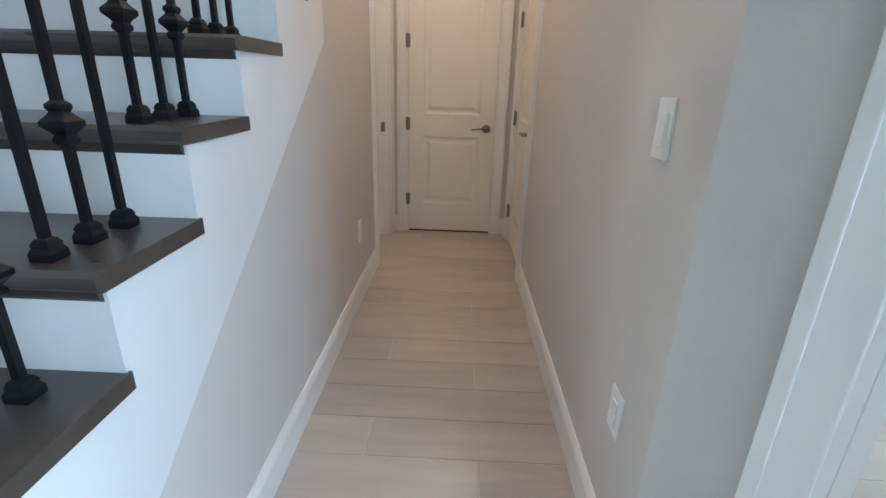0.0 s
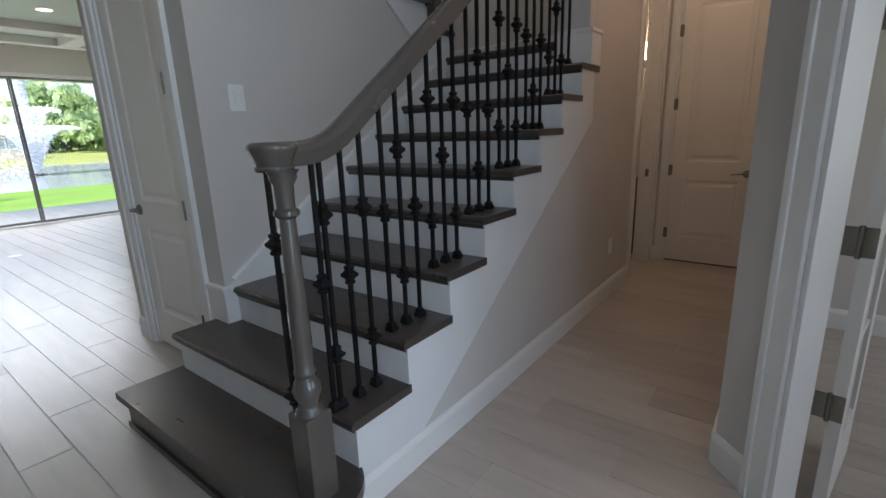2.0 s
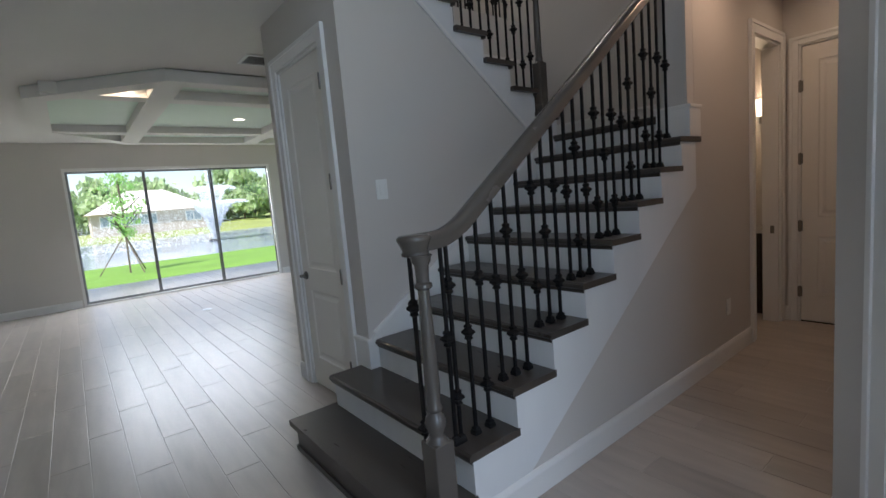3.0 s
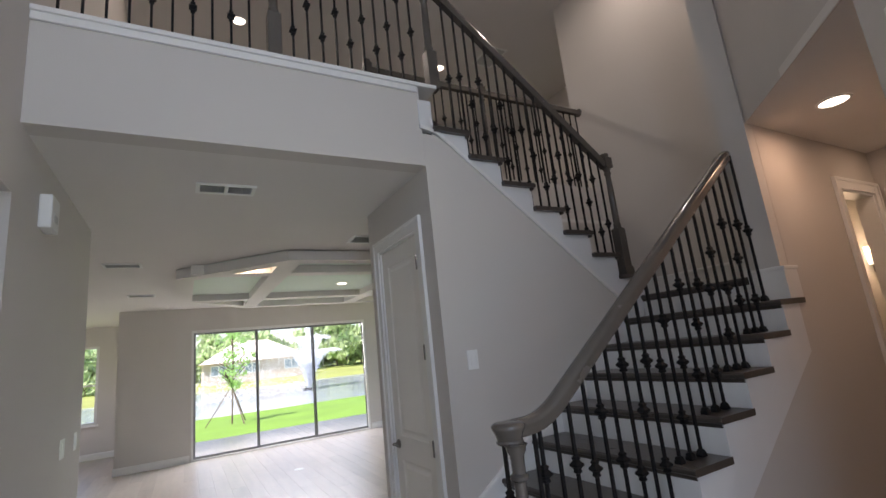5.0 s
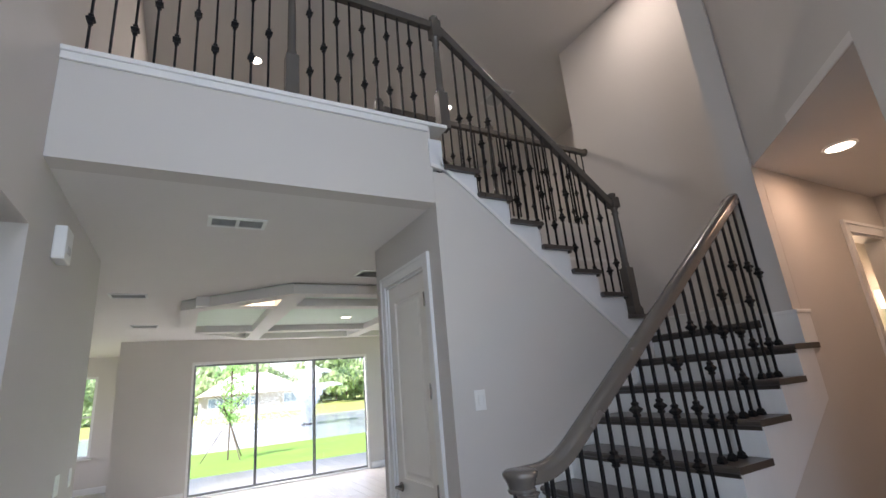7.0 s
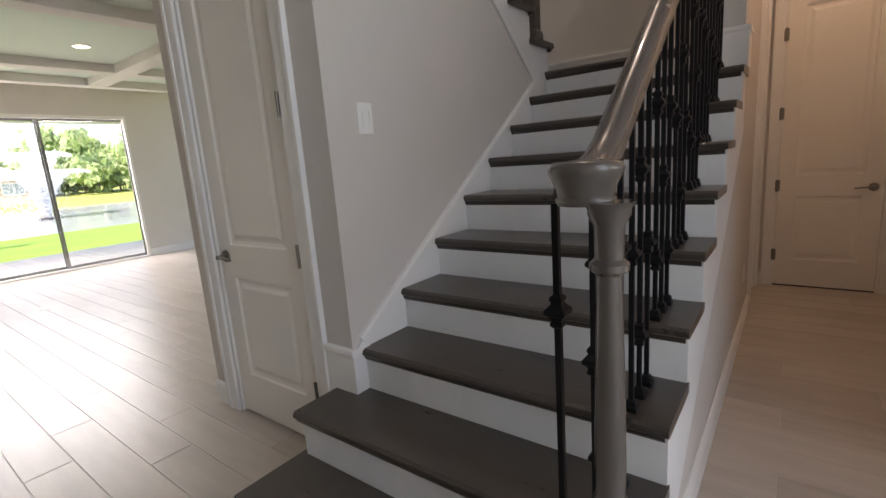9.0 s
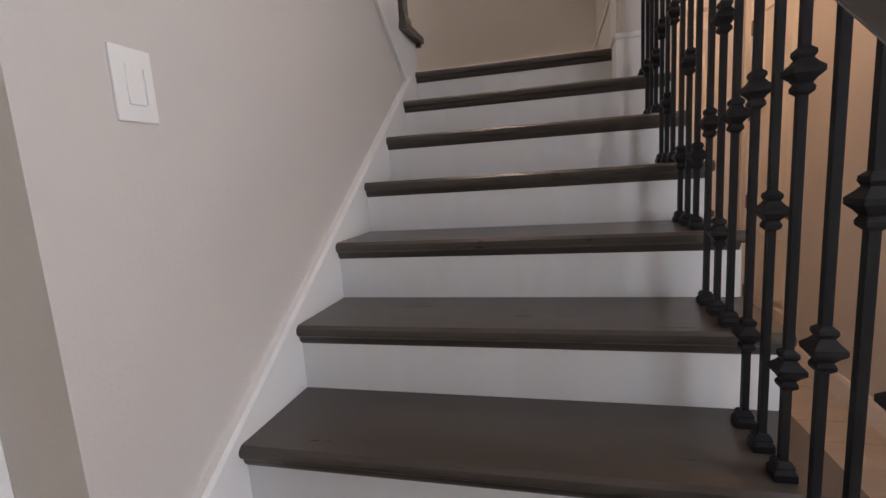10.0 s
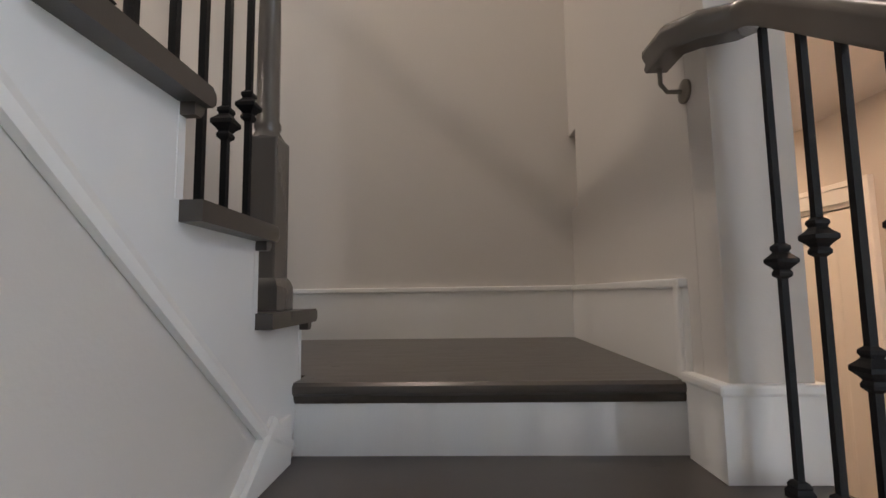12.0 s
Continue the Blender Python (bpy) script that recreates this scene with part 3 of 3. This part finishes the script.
pts = [(RX + .008, .175, 1.242), (RX + .003, .21, 1.242)] + [(RX, y, rail_z(y)) for y in np.arange(.26, 2.16, .04)] + [(RX, 2.19, 2.622), (RX - .01, 2.23, 2.640), (-.10, 2.275, 2.645), (-.16, 2.30, 2.645), (-.20, 2.34, 2.645), (-.20, 2.44, 2.645)]
smooth(part("handrail", sweep(bmesh.new(), RAIL, pts), RAILP, rail1, "glossy taupe moulded handrail"), 45)
# the turned-out end: a broad round cap beside the newel
smooth(part("volute_cap", lathe(bmesh.new(), [(.050, -.042), (.053, -.036), (.053, -.031), (.049, -.027), (.050, -.020), (.056, -.004), (.064, .012), (.067, .020), (.065, .028), (.056, .035), (.02, .037)], (-.020, .150, 1.242), 36), RAILP, rail1), 50)
newel(rail1, .024, .142, R, 1.205, .30, r=.046, vase=True)
k = 0
for n in range(2, 10):
    for i in range(3):
        y = (n - 1) * RUN + .055 + i * .086
        if y > 2.29:
            continue
        baluster(rail1, RX + .01, y, n * R, rail_z(y) - .03, DOUBLE if k % 2 == 0 else SINGLE)
        k += 1
baluster(rail1, -.085, .165, R, 1.20, (.30, .80))
baluster(rail1, -.06, .30, 2 * R, 1.21, SINGLE)
bm = lathe(bmesh.new(), [(.03, 0), (.03, .006), (.012, .012)], (0, 0, 0), 14)
bmesh.ops.transform(bm, matrix=pose(-.14, 2.42, 2.55, 0, -90, 0), verts=bm.verts)
sweep(bm, [(.006 * math.cos(a), .006 * math.sin(a)) for a in (0, 1.05, 2.1, 3.14, 4.2, 5.24)], [(-.15, 2.42, 2.55), (-.185, 2.42, 2.55), (-.20, 2.42, 2.57), (-.20, 2.42, 2.615)], up=(0, 1, 0))
smooth(part("bracket", bm, NICKEL, rail1, "nickel wall bracket"))

# upper flight and loft edge
rail2 = thing("loft_railing", pose(0, 0, 0), "taupe railing with black balusters round the loft", "railing")
UX = -1.18
newel(rail2, UX, 2.40, 11 * R, 3.14, .42, .13, .042)
smooth(part("newel_foot", lathe(bmesh.new(), [(.052, 11 * R + .001), (.052, 11 * R + .055), (.048, 11 * R + .068), (.0425, 11 * R + .078)], (UX, 2.40, 0), square=True), RAILP, rail2), 30)
newel(rail2, UX, .67, F2 + .15, 4.50, .32, .20, .042)
newel(rail2, UX, -.46, F2 + .15, 4.50, .32, .14, .042)
s = R / RUN
smooth(part("handrail", sweep(bmesh.new(), RAIL, [(UX, 2.37, 3.04), (UX, .70, 4.40)]), RAILP, rail2), 45)
smooth(part("handrail", sweep(bmesh.new(), RAIL, [(UX, .63, 4.42), (UX, -.42, 4.42)]), RAILP, rail2), 45)
smooth(part("handrail", sweep(bmesh.new(), RAIL, [(UX, -.50, 4.42), (UX, FY, 4.42)]), RAILP, rail2), 45)
k = 0
for n in range(11, 18):
    for i in range(3):
        y = UY - (n - 11) * RUN - .09 - i * .088
        if y > 2.34 or y < .74:
            continue
        baluster(rail2, UX + .005, y, n * R, 3.04 + (2.37 - y) * (4.40 - 3.04) / 1.67 - .03, DOUBLE if k % 2 else SINGLE, False)
        k += 1
for i in range(10):
    baluster(rail2, UX, .528 - i * .0965, F2 + .15, 4.39, (.24, .72) if i % 2 else (.46,), False)
for i in range(10):
    baluster(rail2, UX, -.606 - i * .1033, F2 + .15, 4.39, (.24, .72) if i % 2 else (.46,), False)

# guard on the far side of the upper flight
rail3 = thing("guard_railing", pose(0, 0, 0), "taupe guard railing beyond the upper flight", "railing")
GX = -2.43
newel(rail3, GX, .66, F2, 4.52, .30, .14, .042)
newel(rail3, GX, 2.05, F2, 4.52, .30, .14, .042)
smooth(part("handrail", sweep(bmesh.new(), RAIL, [(GX, .70, 4.42), (GX, 3.60, 4.42)]), RAILP, rail3), 45)
bm = lathe(bmesh.new(), [(.055, 0), (.055, .012), (.045, .02)], (0, 0, 0), 20)
bmesh.ops.transform(bm, matrix=pose(GX, BACK, 4.42, 90, 0, 0), verts=bm.verts)
part("rosette", bm, RAILP, rail3)
k = 0
for i in range(27):
    y = .77 + i * .106
    if abs(y - 2.05) < .06 or y > 3.6:
        continue
    baluster(rail3, GX, y, F2 + .02, 4.39, DOUBLE if i % 2 else SINGLE, False)
structure("wall_upper_flight", boxes((-2.46, -2.34, .55, BACK, LOW + .06, F2 + .02)), WALL, "greige wall on the far side of the flight")

# ---- fittings ----


def plate(name, m, w, h, label, kind, rocker=True):
    """A wall plate whose back lies in the plane y = 0 and that faces -y."""
    top = thing(name, m, label, kind)
    part("cover", boxes((-w / 2, w / 2, -.006, 0, -h / 2, h / 2), bevel=.002), PLAST, top)
    if rocker:
        part("rocker", boxes((-.017, .017, -.010, -.005, -.034, .034), bevel=.002), PLAST, top)
        part("slider", boxes((.020, .024, -.009, -.005, -.03, .03)), PLAST, top)
    else:
        part("socket", boxes((-.017, .017, -.009, -.005, .004, .034), (-.017, .017, -.009, -.005, -.034, -.004), bevel=.002), PLAST, top)
    return top


plate("light_switch", pose(HX, 1.47, 1.12, 0, 0, -90), .075, .12, "white dimmer switch on the hall wall", "switch")
plate("wall_outlet", pose(HX, 1.45, .44, 0, 0, -90), .075, .12, "white outlet low on the hall wall", "outlet", False)
plate("wall_outlet", pose(SX, 2.93, .40, 0, 0, 90), .075, .12, "white outlet low on the stair side wall", "outlet", False)
plate("light_switch", pose(WX, .72, 1.485, 0, 0, 90), .082, .125, "white rocker switch on the stair wall", "switch")
plate("light_switch", pose(-2.47, FY, 1.20, 0, 0, 180), .12, .12, "white switch on the foyer side wall", "switch")
plate("light_switch", pose(-2.89, FY, 1.20, 0, 0, 180), .075, .12, "white switch on the foyer side wall", "switch")
al = thing("alarm_siren", pose(-1.62, FY, 2.52), "small white plastic alarm sounder high on wall", "alarm")
part("body", boxes((-.085, .085, 0, .06, -.095, .095), bevel=.012), PLAST, al)
part("grille", boxes((-.035, .035, .06, .064, -.05, -.01), bevel=.001), VENTW, al)


def vent(m, w, d, label, slats=8, split=False, back=DARK):
    """A ceiling grille that hangs in the plane z = 0 and faces down."""
    top = thing("ceiling_vent", m, label, "vent", "ceiling vents")
    part("backing", boxes((-w / 2 + .01, w / 2 - .01, -d / 2 + .01, d / 2 - .01, -.004, -.001)), back, top)
    part("frame", boxes((-w / 2, w / 2, -d / 2, -d / 2 + .025, -.012, -.0005), (-w / 2, w / 2, d / 2 - .025, d / 2, -.012, -.0005), (-w / 2, -w / 2 + .025, -d / 2 + .025, d / 2 - .025, -.012, -.0005), (w / 2 - .025, w / 2, -d / 2 + .025, d / 2 - .025, -.012, -.0005)), PLAST, top)
    if split:
        part("divider", boxes((-.012, .012, -d / 2 + .025, d / 2 - .025, -.011, -.0005)), PLAST, top)
    for i in range(slats):
        y = -d / 2 + .03 + (i + .5) * (d - .06) / slats
        bm = bmesh.new()
        box(bm, -w / 2 + .025, w / 2 - .025, -.006, .006, -.001, .001, m=Matrix.Translation((0, y, -.007)) @ pose(0, 0, 0, 40, 0, 0))
        part("slat", bm, VENTW, top)


vent(pose(-1.87, -.695, LOW, 0, 0, 90), .38, .20, "white two bay ceiling vent under the loft", 7, True)
vent(pose(-4.52, -1.55, LOW, 0, 0, 90), .36, .22, "white slatted ceiling vent in great room", 6)
vent(pose(-6.85, -1.53, LOW, 0, 0, 90), .36, .22, "white slatted ceiling vent in great room", 6)
vent(pose(-3.18, .76, LOW, 0, 0, 90), .30, .30, "white square ceiling vent near closet", 8)
vent(pose(-2.15, .22, TOP), .62, .62, "large grey return vent in the high ceiling", 5)
vent(pose(-3.8, 3.35, TOP), .5, .35, "grey slatted vent in the loft ceiling", 6, back=VENTW)


def can_light(x, y, z, watts, warm=(1.0, 0.74, 0.48), r=.075):
    top = thing("recessed_light", pose(x, y, z), "lit round recessed ceiling light with white rim", "ceiling light", "recessed lights")
    bm = bmesh.new()
    n = 28
    rings = [[bm.verts.new((a * math.cos(2 * math.pi * i / n), a * math.sin(2 * math.pi * i / n), h)) for i in range(n)] for a, h in ((r + .018, -.001), (r + .016, -.007), (r + .002, -.009), (r, -.004))]
    for p, q in zip(rings, rings[1:]):
        for i in range(n):
            bm.faces.new((p[i], p[(i + 1) % n], q[(i + 1) % n], q[i]))
    smooth(part("rim", bm, PLAST, top))
    part("lens", lathe(bmesh.new(), [(r, -.006), (r, -.0045)], n=24), BULB, top)
    if watts:
        lamp("can_lamp", "AREA", look((x, y, z - .02), (x + .001, y, 0)), watts, warm, disk=.14)


can_light(.43, 2.62, HALLZ, 2.0, (1.0, .64, .40))
can_light(.5, 3.75, HALLZ, .8, (1.0, .68, .42))
can_light(-1.16, 2.9, TOP, 8, (1.0, .88, .74))
can_light(-4.3, -.35, TOP, 12, (1.0, .9, .76))
can_light(-4.35, 2.7, TOP, 12, (1.0, .9, .76))
can_light(-4.42, -.20, LOW - .012, 1.2)
can_light(-6.1, 1.38, LOW - .012, 1.2)

# powder room
structure("wall_powder", boxes((-1.72, -1.6, BACK + .05, 4.78, 0, HALLZ), (-1.6, -.085, 4.68, 4.78, 0, HALLZ), (-.085, 0, EY + .10, 4.78, 0, HALLZ)), WALL, "pale powder room wall")
structure("ceiling_powder", boxes((-1.72, -.085, BACK + .05, 4.78, HALLZ, HALLZ + .05)), CEIL, "powder room ceiling", "ceiling")
sc = thing("wall_sconce", pose(-.23, 4.68, 1.94), "lit brass wall sconce with frosted shade", "wall lamp")
part("backplate", boxes((-.05, .05, -.02, 0, -.09, .03), bevel=.006), NICKEL, sc)
part("arm", sweep(bmesh.new(), [(.008, -.008), (.008, .008), (-.008, .008), (-.008, -.008)], [(0, -.015, -.05), (0, -.08, -.06), (0, -.10, -.02)], up=(1, 0, 0)), NICKEL, sc)
part("shade", lathe(bmesh.new(), [(.045, -.02), (.055, .14)], (0, -.10, 0), 18), SHADE, sc)
lamp("sconce_lamp", "POINT", pose(-.25, 4.44, 2.05), 2.2, (1.0, .72, .42))
vn = thing("vanity_cabinet", pose(0, 0, 0), "dark wood vanity cabinet with pale stone top", "cabinet")
part("body", boxes((-1.5, -.14, 4.25, 4.675, .10, .80), bevel=.004), VANITY, vn)
part("door", boxes((-.80, -.16, 4.234, 4.25, .14, .77), bevel=.004), VANITY, vn)
part("door", boxes((-1.48, -.83, 4.234, 4.25, .14, .77), bevel=.004), VANITY, vn)
part("countertop", boxes((-1.52, -.11, 4.22, 4.678, .80, .835), bevel=.004), STONE, vn)
part("plinth", boxes((-1.5, -.14, 4.30, 4.675, 0, .10)), VANITY, vn)

# ---- sliding doors ----
sl = tagged(thing("window_slider", pose(SLIDER_X, SLIDER_Y0, 0), "wide three panel glass sliding doors onto the lawn", "window"), kind="structure")
W = SLIDER_Y1 - SLIDER_Y0
part("frame", boxes((-.14, .004, 0, .04, 0, SLIDER_H), (-.14, .004, W - .04, W, 0, SLIDER_H), (-.14, .004, .04, W - .04, SLIDER_H - .05, SLIDER_H), (-.14, .004, .04, W - .04, 0.002, .03)), WHITE, sl)
for i in range(3):
    a, b = .04 + i * (W - .08) / 3, .04 + (i + 1) * (W - .08) / 3
    x = -.06 - .03 * (i % 2)
    pnl = part("sash", boxes((x - .02, x, a, a + .035, .03, SLIDER_H - .05), (x - .02, x, b - .02, b, .03, SLIDER_H - .05), (x - .02, x, a + .035, b - .02, .03, .07), (x - .02, x, a + .035, b - .02, SLIDER_H - .085, SLIDER_H - .05)), ALU, sl, "grey metal sash")
    q = part("pane", boxes((x - .012, x - .008, a + .035, b - .02, .07, SLIDER_H - .085)), GLASS, pnl)
    q.visible_shadow = False
nw = tagged(thing("window_nook", pose(-11.65, -3.60, .72), "white framed nook window", "window"), kind="structure")
part("frame", boxes((-.03, .045, 0, .05, 0, 1.69), (-.03, .045, .92, .97, 0, 1.69), (-.03, .045, .05, .92, 0, .05), (-.03, .045, .05, .92, 1.64, 1.69), (-.02, .03, .05, .92, .82, .86)), WHITE, nw)
q = part("pane", boxes((-.002, .002, .05, .92, .05, .82), (-.002, .002, .05, .92, .86, 1.64)), GLASS, nw)
q.visible_shadow = False
part("sill", boxes((.05, .16, -.04, 1.01, -.03, 0), bevel=.005), WHITE, nw)
fo = tagged(new("floor_outlet"), "round white floor outlet cover flush in tiles", "outlet")
fo.matrix_world = pose(-6.3, .60, 0)
part("cover", lathe(bmesh.new(), [(.07, .0005), (.07, .004), (.06, .006)], n=24), PLAST, fo)

# ---- outdoors ----
structure("patio", boxes((-11.6, SLIDER_X - .17, -1.85, 9, -.12, -.03)), CONC, "pale concrete patio slab", "patio")
structure("ceiling_patio", boxes((-11.4, SLIDER_X - .17, -1.85, 9, 2.55, 2.62)), CEIL, "white patio ceiling", "ceiling")
structure("ground", boxes((-900, 900, -900, 900, -1.1, -1.0)), BANK, "grassy ground reaching the horizon", "ground")
structure("lawn", prism(bmesh.new(), [(-11.5, -.14), (-23, -.45), (-25, -1.1), (-11.5, -1.1)], -40, 45, "y"), GRASS, "bright green mown lawn sloping to the pond", "lawn")
structure("water", boxes((-62, -24, -45, 70, -1.0, -.72)), WATER, "rippled grey pond", "water")
structure("far_bank", prism(bmesh.new(), [(-58, -1.0), (-62, -.5), (-100, 0.4), (-100, -1.0)], -80, 120, "y"), BANK, "yellow green grass on the far bank", "ground")


def house(x, y, z, w, d, h, ridge, turn):
    top = thing("house", pose(x, y, z, 0, 0, turn), "low tan house with pale hipped roof beyond the pond", "house")
    part("wall", boxes((-w / 2, w / 2, -d / 2, d / 2, -.3, h)), STUCCO, top)
    bm = bmesh.new()
    e, k = .6, .5
    b = [bm.verts.new(p) for p in ((-w / 2 - e, -d / 2 - e, h), (w / 2 + e, -d / 2 - e, h), (w / 2 + e, d / 2 + e, h), (-w / 2 - e, d / 2 + e, h))]
    r0, r1 = bm.verts.new((-w / 2 + d * k, 0, h + ridge)), bm.verts.new((w / 2 - d * k, 0, h + ridge))
    for f in ((b[0], b[1], r1, r0), (b[1], b[2], r1), (b[2], b[3], r0, r1), (b[3], b[0], r0), (b[3], b[2], b[1], b[0])):
        bm.faces.new(f)
    part("roof", bm, ROOF, top)
    for wx in (-w * .36, -w * .20, -w * .04, w * .36):
        win = part("window", boxes((wx - 1.0, wx + 1.0, -d / 2 - .06, -d / 2, .9, 2.3)), WHITE, top)
        part("pane", boxes((wx - .9, wx - .05, -d / 2 - .075, -d / 2 - .06, 1.0, 2.2), (wx + .05, wx + .9, -d / 2 - .075, -d / 2 - .06, 1.0, 2.2)), BLUEG, win)


house(-76, 8.0, 0.0, 13.5, 9, 2.6, 3.0, 90)


def leaf_cloud(bm, rng, centre, radius, count, size, squash=.8):
    """Small leaf faces scattered in and on a ragged clump."""
    for _ in range(count):
        v = Vector((rng.gauss(0, 1), rng.gauss(0, 1), rng.gauss(0, 1))).normalized() * radius * rng.uniform(.45, 1.05)
        p = Vector(centre) + Vector((v.x, v.y, v.z * squash))
        q = Euler((rng.uniform(0, 6), rng.uniform(0, 6), rng.uniform(0, 6))).to_matrix()
        s = size * rng.uniform(.6, 1.3)
        bm.faces.new([bm.verts.new(p + q @ Vector(c) * s) for c in ((-.5, 0, 0), (0, -.3, .08), (.5, 0, 0), (0, .3, .08))])


# the wood beyond the far bank
rng = random.Random(4)
bm = bmesh.new()
for i in range(150):
    y = -60 + i * 1.15 + rng.uniform(-1, 1)
    x = -88 + rng.uniform(-7, 5)
    h = rng.uniform(4.5, 8.5) + (2.5 if 18 < y < 60 else 0)
    for j in range(6):
        leaf_cloud(bm, rng, (x + rng.uniform(-1.5, 1.5), y + rng.uniform(-1.6, 1.6), h * rng.uniform(.15, .9)), rng.uniform(1.4, 2.5), 75, 1.25)
tagged(part("far_wood", bm, LEAF), "dense mixed green wood behind the pond", "trees", kind="stuff")
bm = bmesh.new()
for i in range(60):
    lathe(bm, [(.16, 0), (.10, 5.5)], (-90 + rng.uniform(-3, 3), -60 + i * 2.9 + rng.uniform(-1, 1), -.2), 6)
tagged(part("far_trunks", bm, BARK), "thin trunks inside the far wood", "trees", kind="stuff")

# young staked tree on the lawn
yt = thing("young_tree", pose(-17.5, .55, -.30), "young staked tree with sparse pale leaves on lawn", "tree")
rng = random.Random(9)
part("trunk", sweep(bmesh.new(), [(.03 * math.cos(a), .03 * math.sin(a)) for a in (0, 1.26, 2.5, 3.77, 5.0)], [(0, 0, 0), (.02, .02, 1.0), (-.02, .05, 1.9), (.01, .04, 3.1)], up=(1, 0, 0)), BARK, yt)
bm = bmesh.new()
for i in range(16):
    a, z = rng.uniform(0, 6.3), rng.uniform(1.2, 2.7)
    r = rng.uniform(.3, .65) * (1.25 - abs(z - 1.9) * .5)
    sweep(bm, [(.009, -.009), (.009, .009), (-.009, .009), (-.009, -.009)], [(0, .04, z), (r * .5 * math.cos(a), .04 + r * .5 * math.sin(a), z + .2), (r * math.cos(a), .04 + r * math.sin(a), z + .45)], up=(.3, .2, 1))
part("limbs", bm, BARK, yt)
bm = bmesh.new()
for i in range(34):
    a, z = rng.uniform(0, 6.3), rng.uniform(1.3, 3.3)
    r = rng.uniform(0, .62) * (1.2 - abs(z - 2.1) * .55)
    leaf_cloud(bm, rng, (r * math.cos(a), .04 + r * math.sin(a), z), .22, 26, .11)
part("crown", bm, YLEAF, yt)
for a in (.4, 2.5, 4.6):
    part("stake", sweep(bmesh.new(), [(.015, -.015), (.015, .015), (-.015, .015), (-.015, -.015)], [(.85 * math.cos(a), .85 * math.sin(a), 0), (.04 * math.cos(a), .04 * math.sin(a), 1.25)]), BARK, yt)

# fountain: standing jets of droplets
fn = thing("pond_fountain", pose(-40, 8.3, -.72), "white fountain spray rising from the pond", "fountain")
rng = random.Random(2)
bm = bmesh.new()
for i in range(14000):
    top_z = rng.choice((6.5, 4.4, 3.2, 3.2))
    a = rng.uniform(0, 6.28)
    spread = {6.5: .35, 4.4: 1.3, 3.2: 1.9}[top_z] * rng.uniform(.8, 1.1)
    u = rng.uniform(0, 1.25)
    z = top_z * (1 - (1 - u) ** 2)
    if z < 0:
        continue
    p = Vector((spread * u * math.cos(a) + rng.gauss(0, .06), spread * u * math.sin(a) + rng.gauss(0, .06) + .25 * u, z))
    s = rng.uniform(.03, .075)
    q = Euler((rng.uniform(0, 6), rng.uniform(0, 6), 0)).to_matrix()
    bm.faces.new([bm.verts.new(p + q @ Vector(c) * s) for c in ((-.6, 0, 0), (0, 0, -1.6), (.6, 0, 0), (0, 0, 1.6))])
part("spray", bm, SPRAY, fn)
bm = bmesh.new()
for i in range(9000):
    u = rng.uniform(0, 1) ** 1.3
    p = Vector((rng.gauss(0, 1.0), -9.5 * u + rng.gauss(.5, .8), max(.05, (4.2 - 2.6 * u) * rng.uniform(0, 1) + rng.gauss(0, .3))))
    s = rng.uniform(.02, .05)
    q = Euler((rng.uniform(0, 6), rng.uniform(0, 6), 0)).to_matrix()
    bm.faces.new([bm.verts.new(p + q @ Vector(c) * s) for c in ((-.8, 0, 0), (0, 0, -.8), (.8, 0, 0), (0, 0, .8))])
part("mist", bm, SPRAY, fn, "fine white mist drifting off the fountain")
part("float", lathe(bmesh.new(), [(.5, -.05), (.5, .08), (.3, .14)], n=16), DARK, fn)

# ---- floor planks ----
PW, PL, GAP = .19, 1.17, .003
floor = structure("floor", boxes((-11.6, 4.3, -4.3, 4.3, -.12, -.0025)), GROUT, "wood look porcelain plank floor with pale joints", "floor")


def plank_bm(bm, x0, x1, y0, y1, z):
    c = .0015
    lo = [bm.verts.new(p) for p in ((x0, y0, -.0025), (x1, y0, -.0025), (x1, y1, -.0025), (x0, y1, -.0025))]
    mid = [bm.verts.new(p) for p in ((x0, y0, z - .001), (x1, y0, z - .001), (x1, y1, z - .001), (x0, y1, z - .001))]
    hi = [bm.verts.new(p) for p in ((x0 + c, y0 + c, z), (x1 - c, y0 + c, z), (x1 - c, y1 - c, z), (x0 + c, y1 - c, z))]
    for a, b in ((lo, mid), (mid, hi)):
        for i in range(4):
            bm.faces.new((a[i], a[(i + 1) % 4], b[(i + 1) % 4], b[i]))
    bm.faces.new(hi)


me = bpy.data.meshes.new("floor_plank")
bm = bmesh.new()
plank_bm(bm, GAP / 2, PL - GAP / 2, GAP / 2, PW - GAP / 2, 0)
bm.normal_update()
bm.to_mesh(me)
bm.free()
me.materials.append(TILE)
far = bmesh.new()
count = 0
for k in range(-23, 23):
    y = .01 + k * PW
    for j in range(-9, 4):
        x = -1.27 + j * PL - (k + 2) % 3 * (PL / 3)
        if x + PL < -11.6 or x > 4.3 or (y > 3.7 and x < -3):
            continue
        if x > -5.2 and y > -1.8 and x < 3.0 and count < 300:
            ob = new("floor_plank", me)
            ob.parent, ob.location = floor, (x, y, 0)
            count += 1
        else:
            plank_bm(far, max(x, -11.58) + GAP / 2, min(x + PL, 4.28) - GAP / 2, y + GAP / 2, y + PW - GAP / 2, 0)
fp = part("floor_planks_far", far, TILE_FAR, floor)
tagged(fp, kind="stuff")
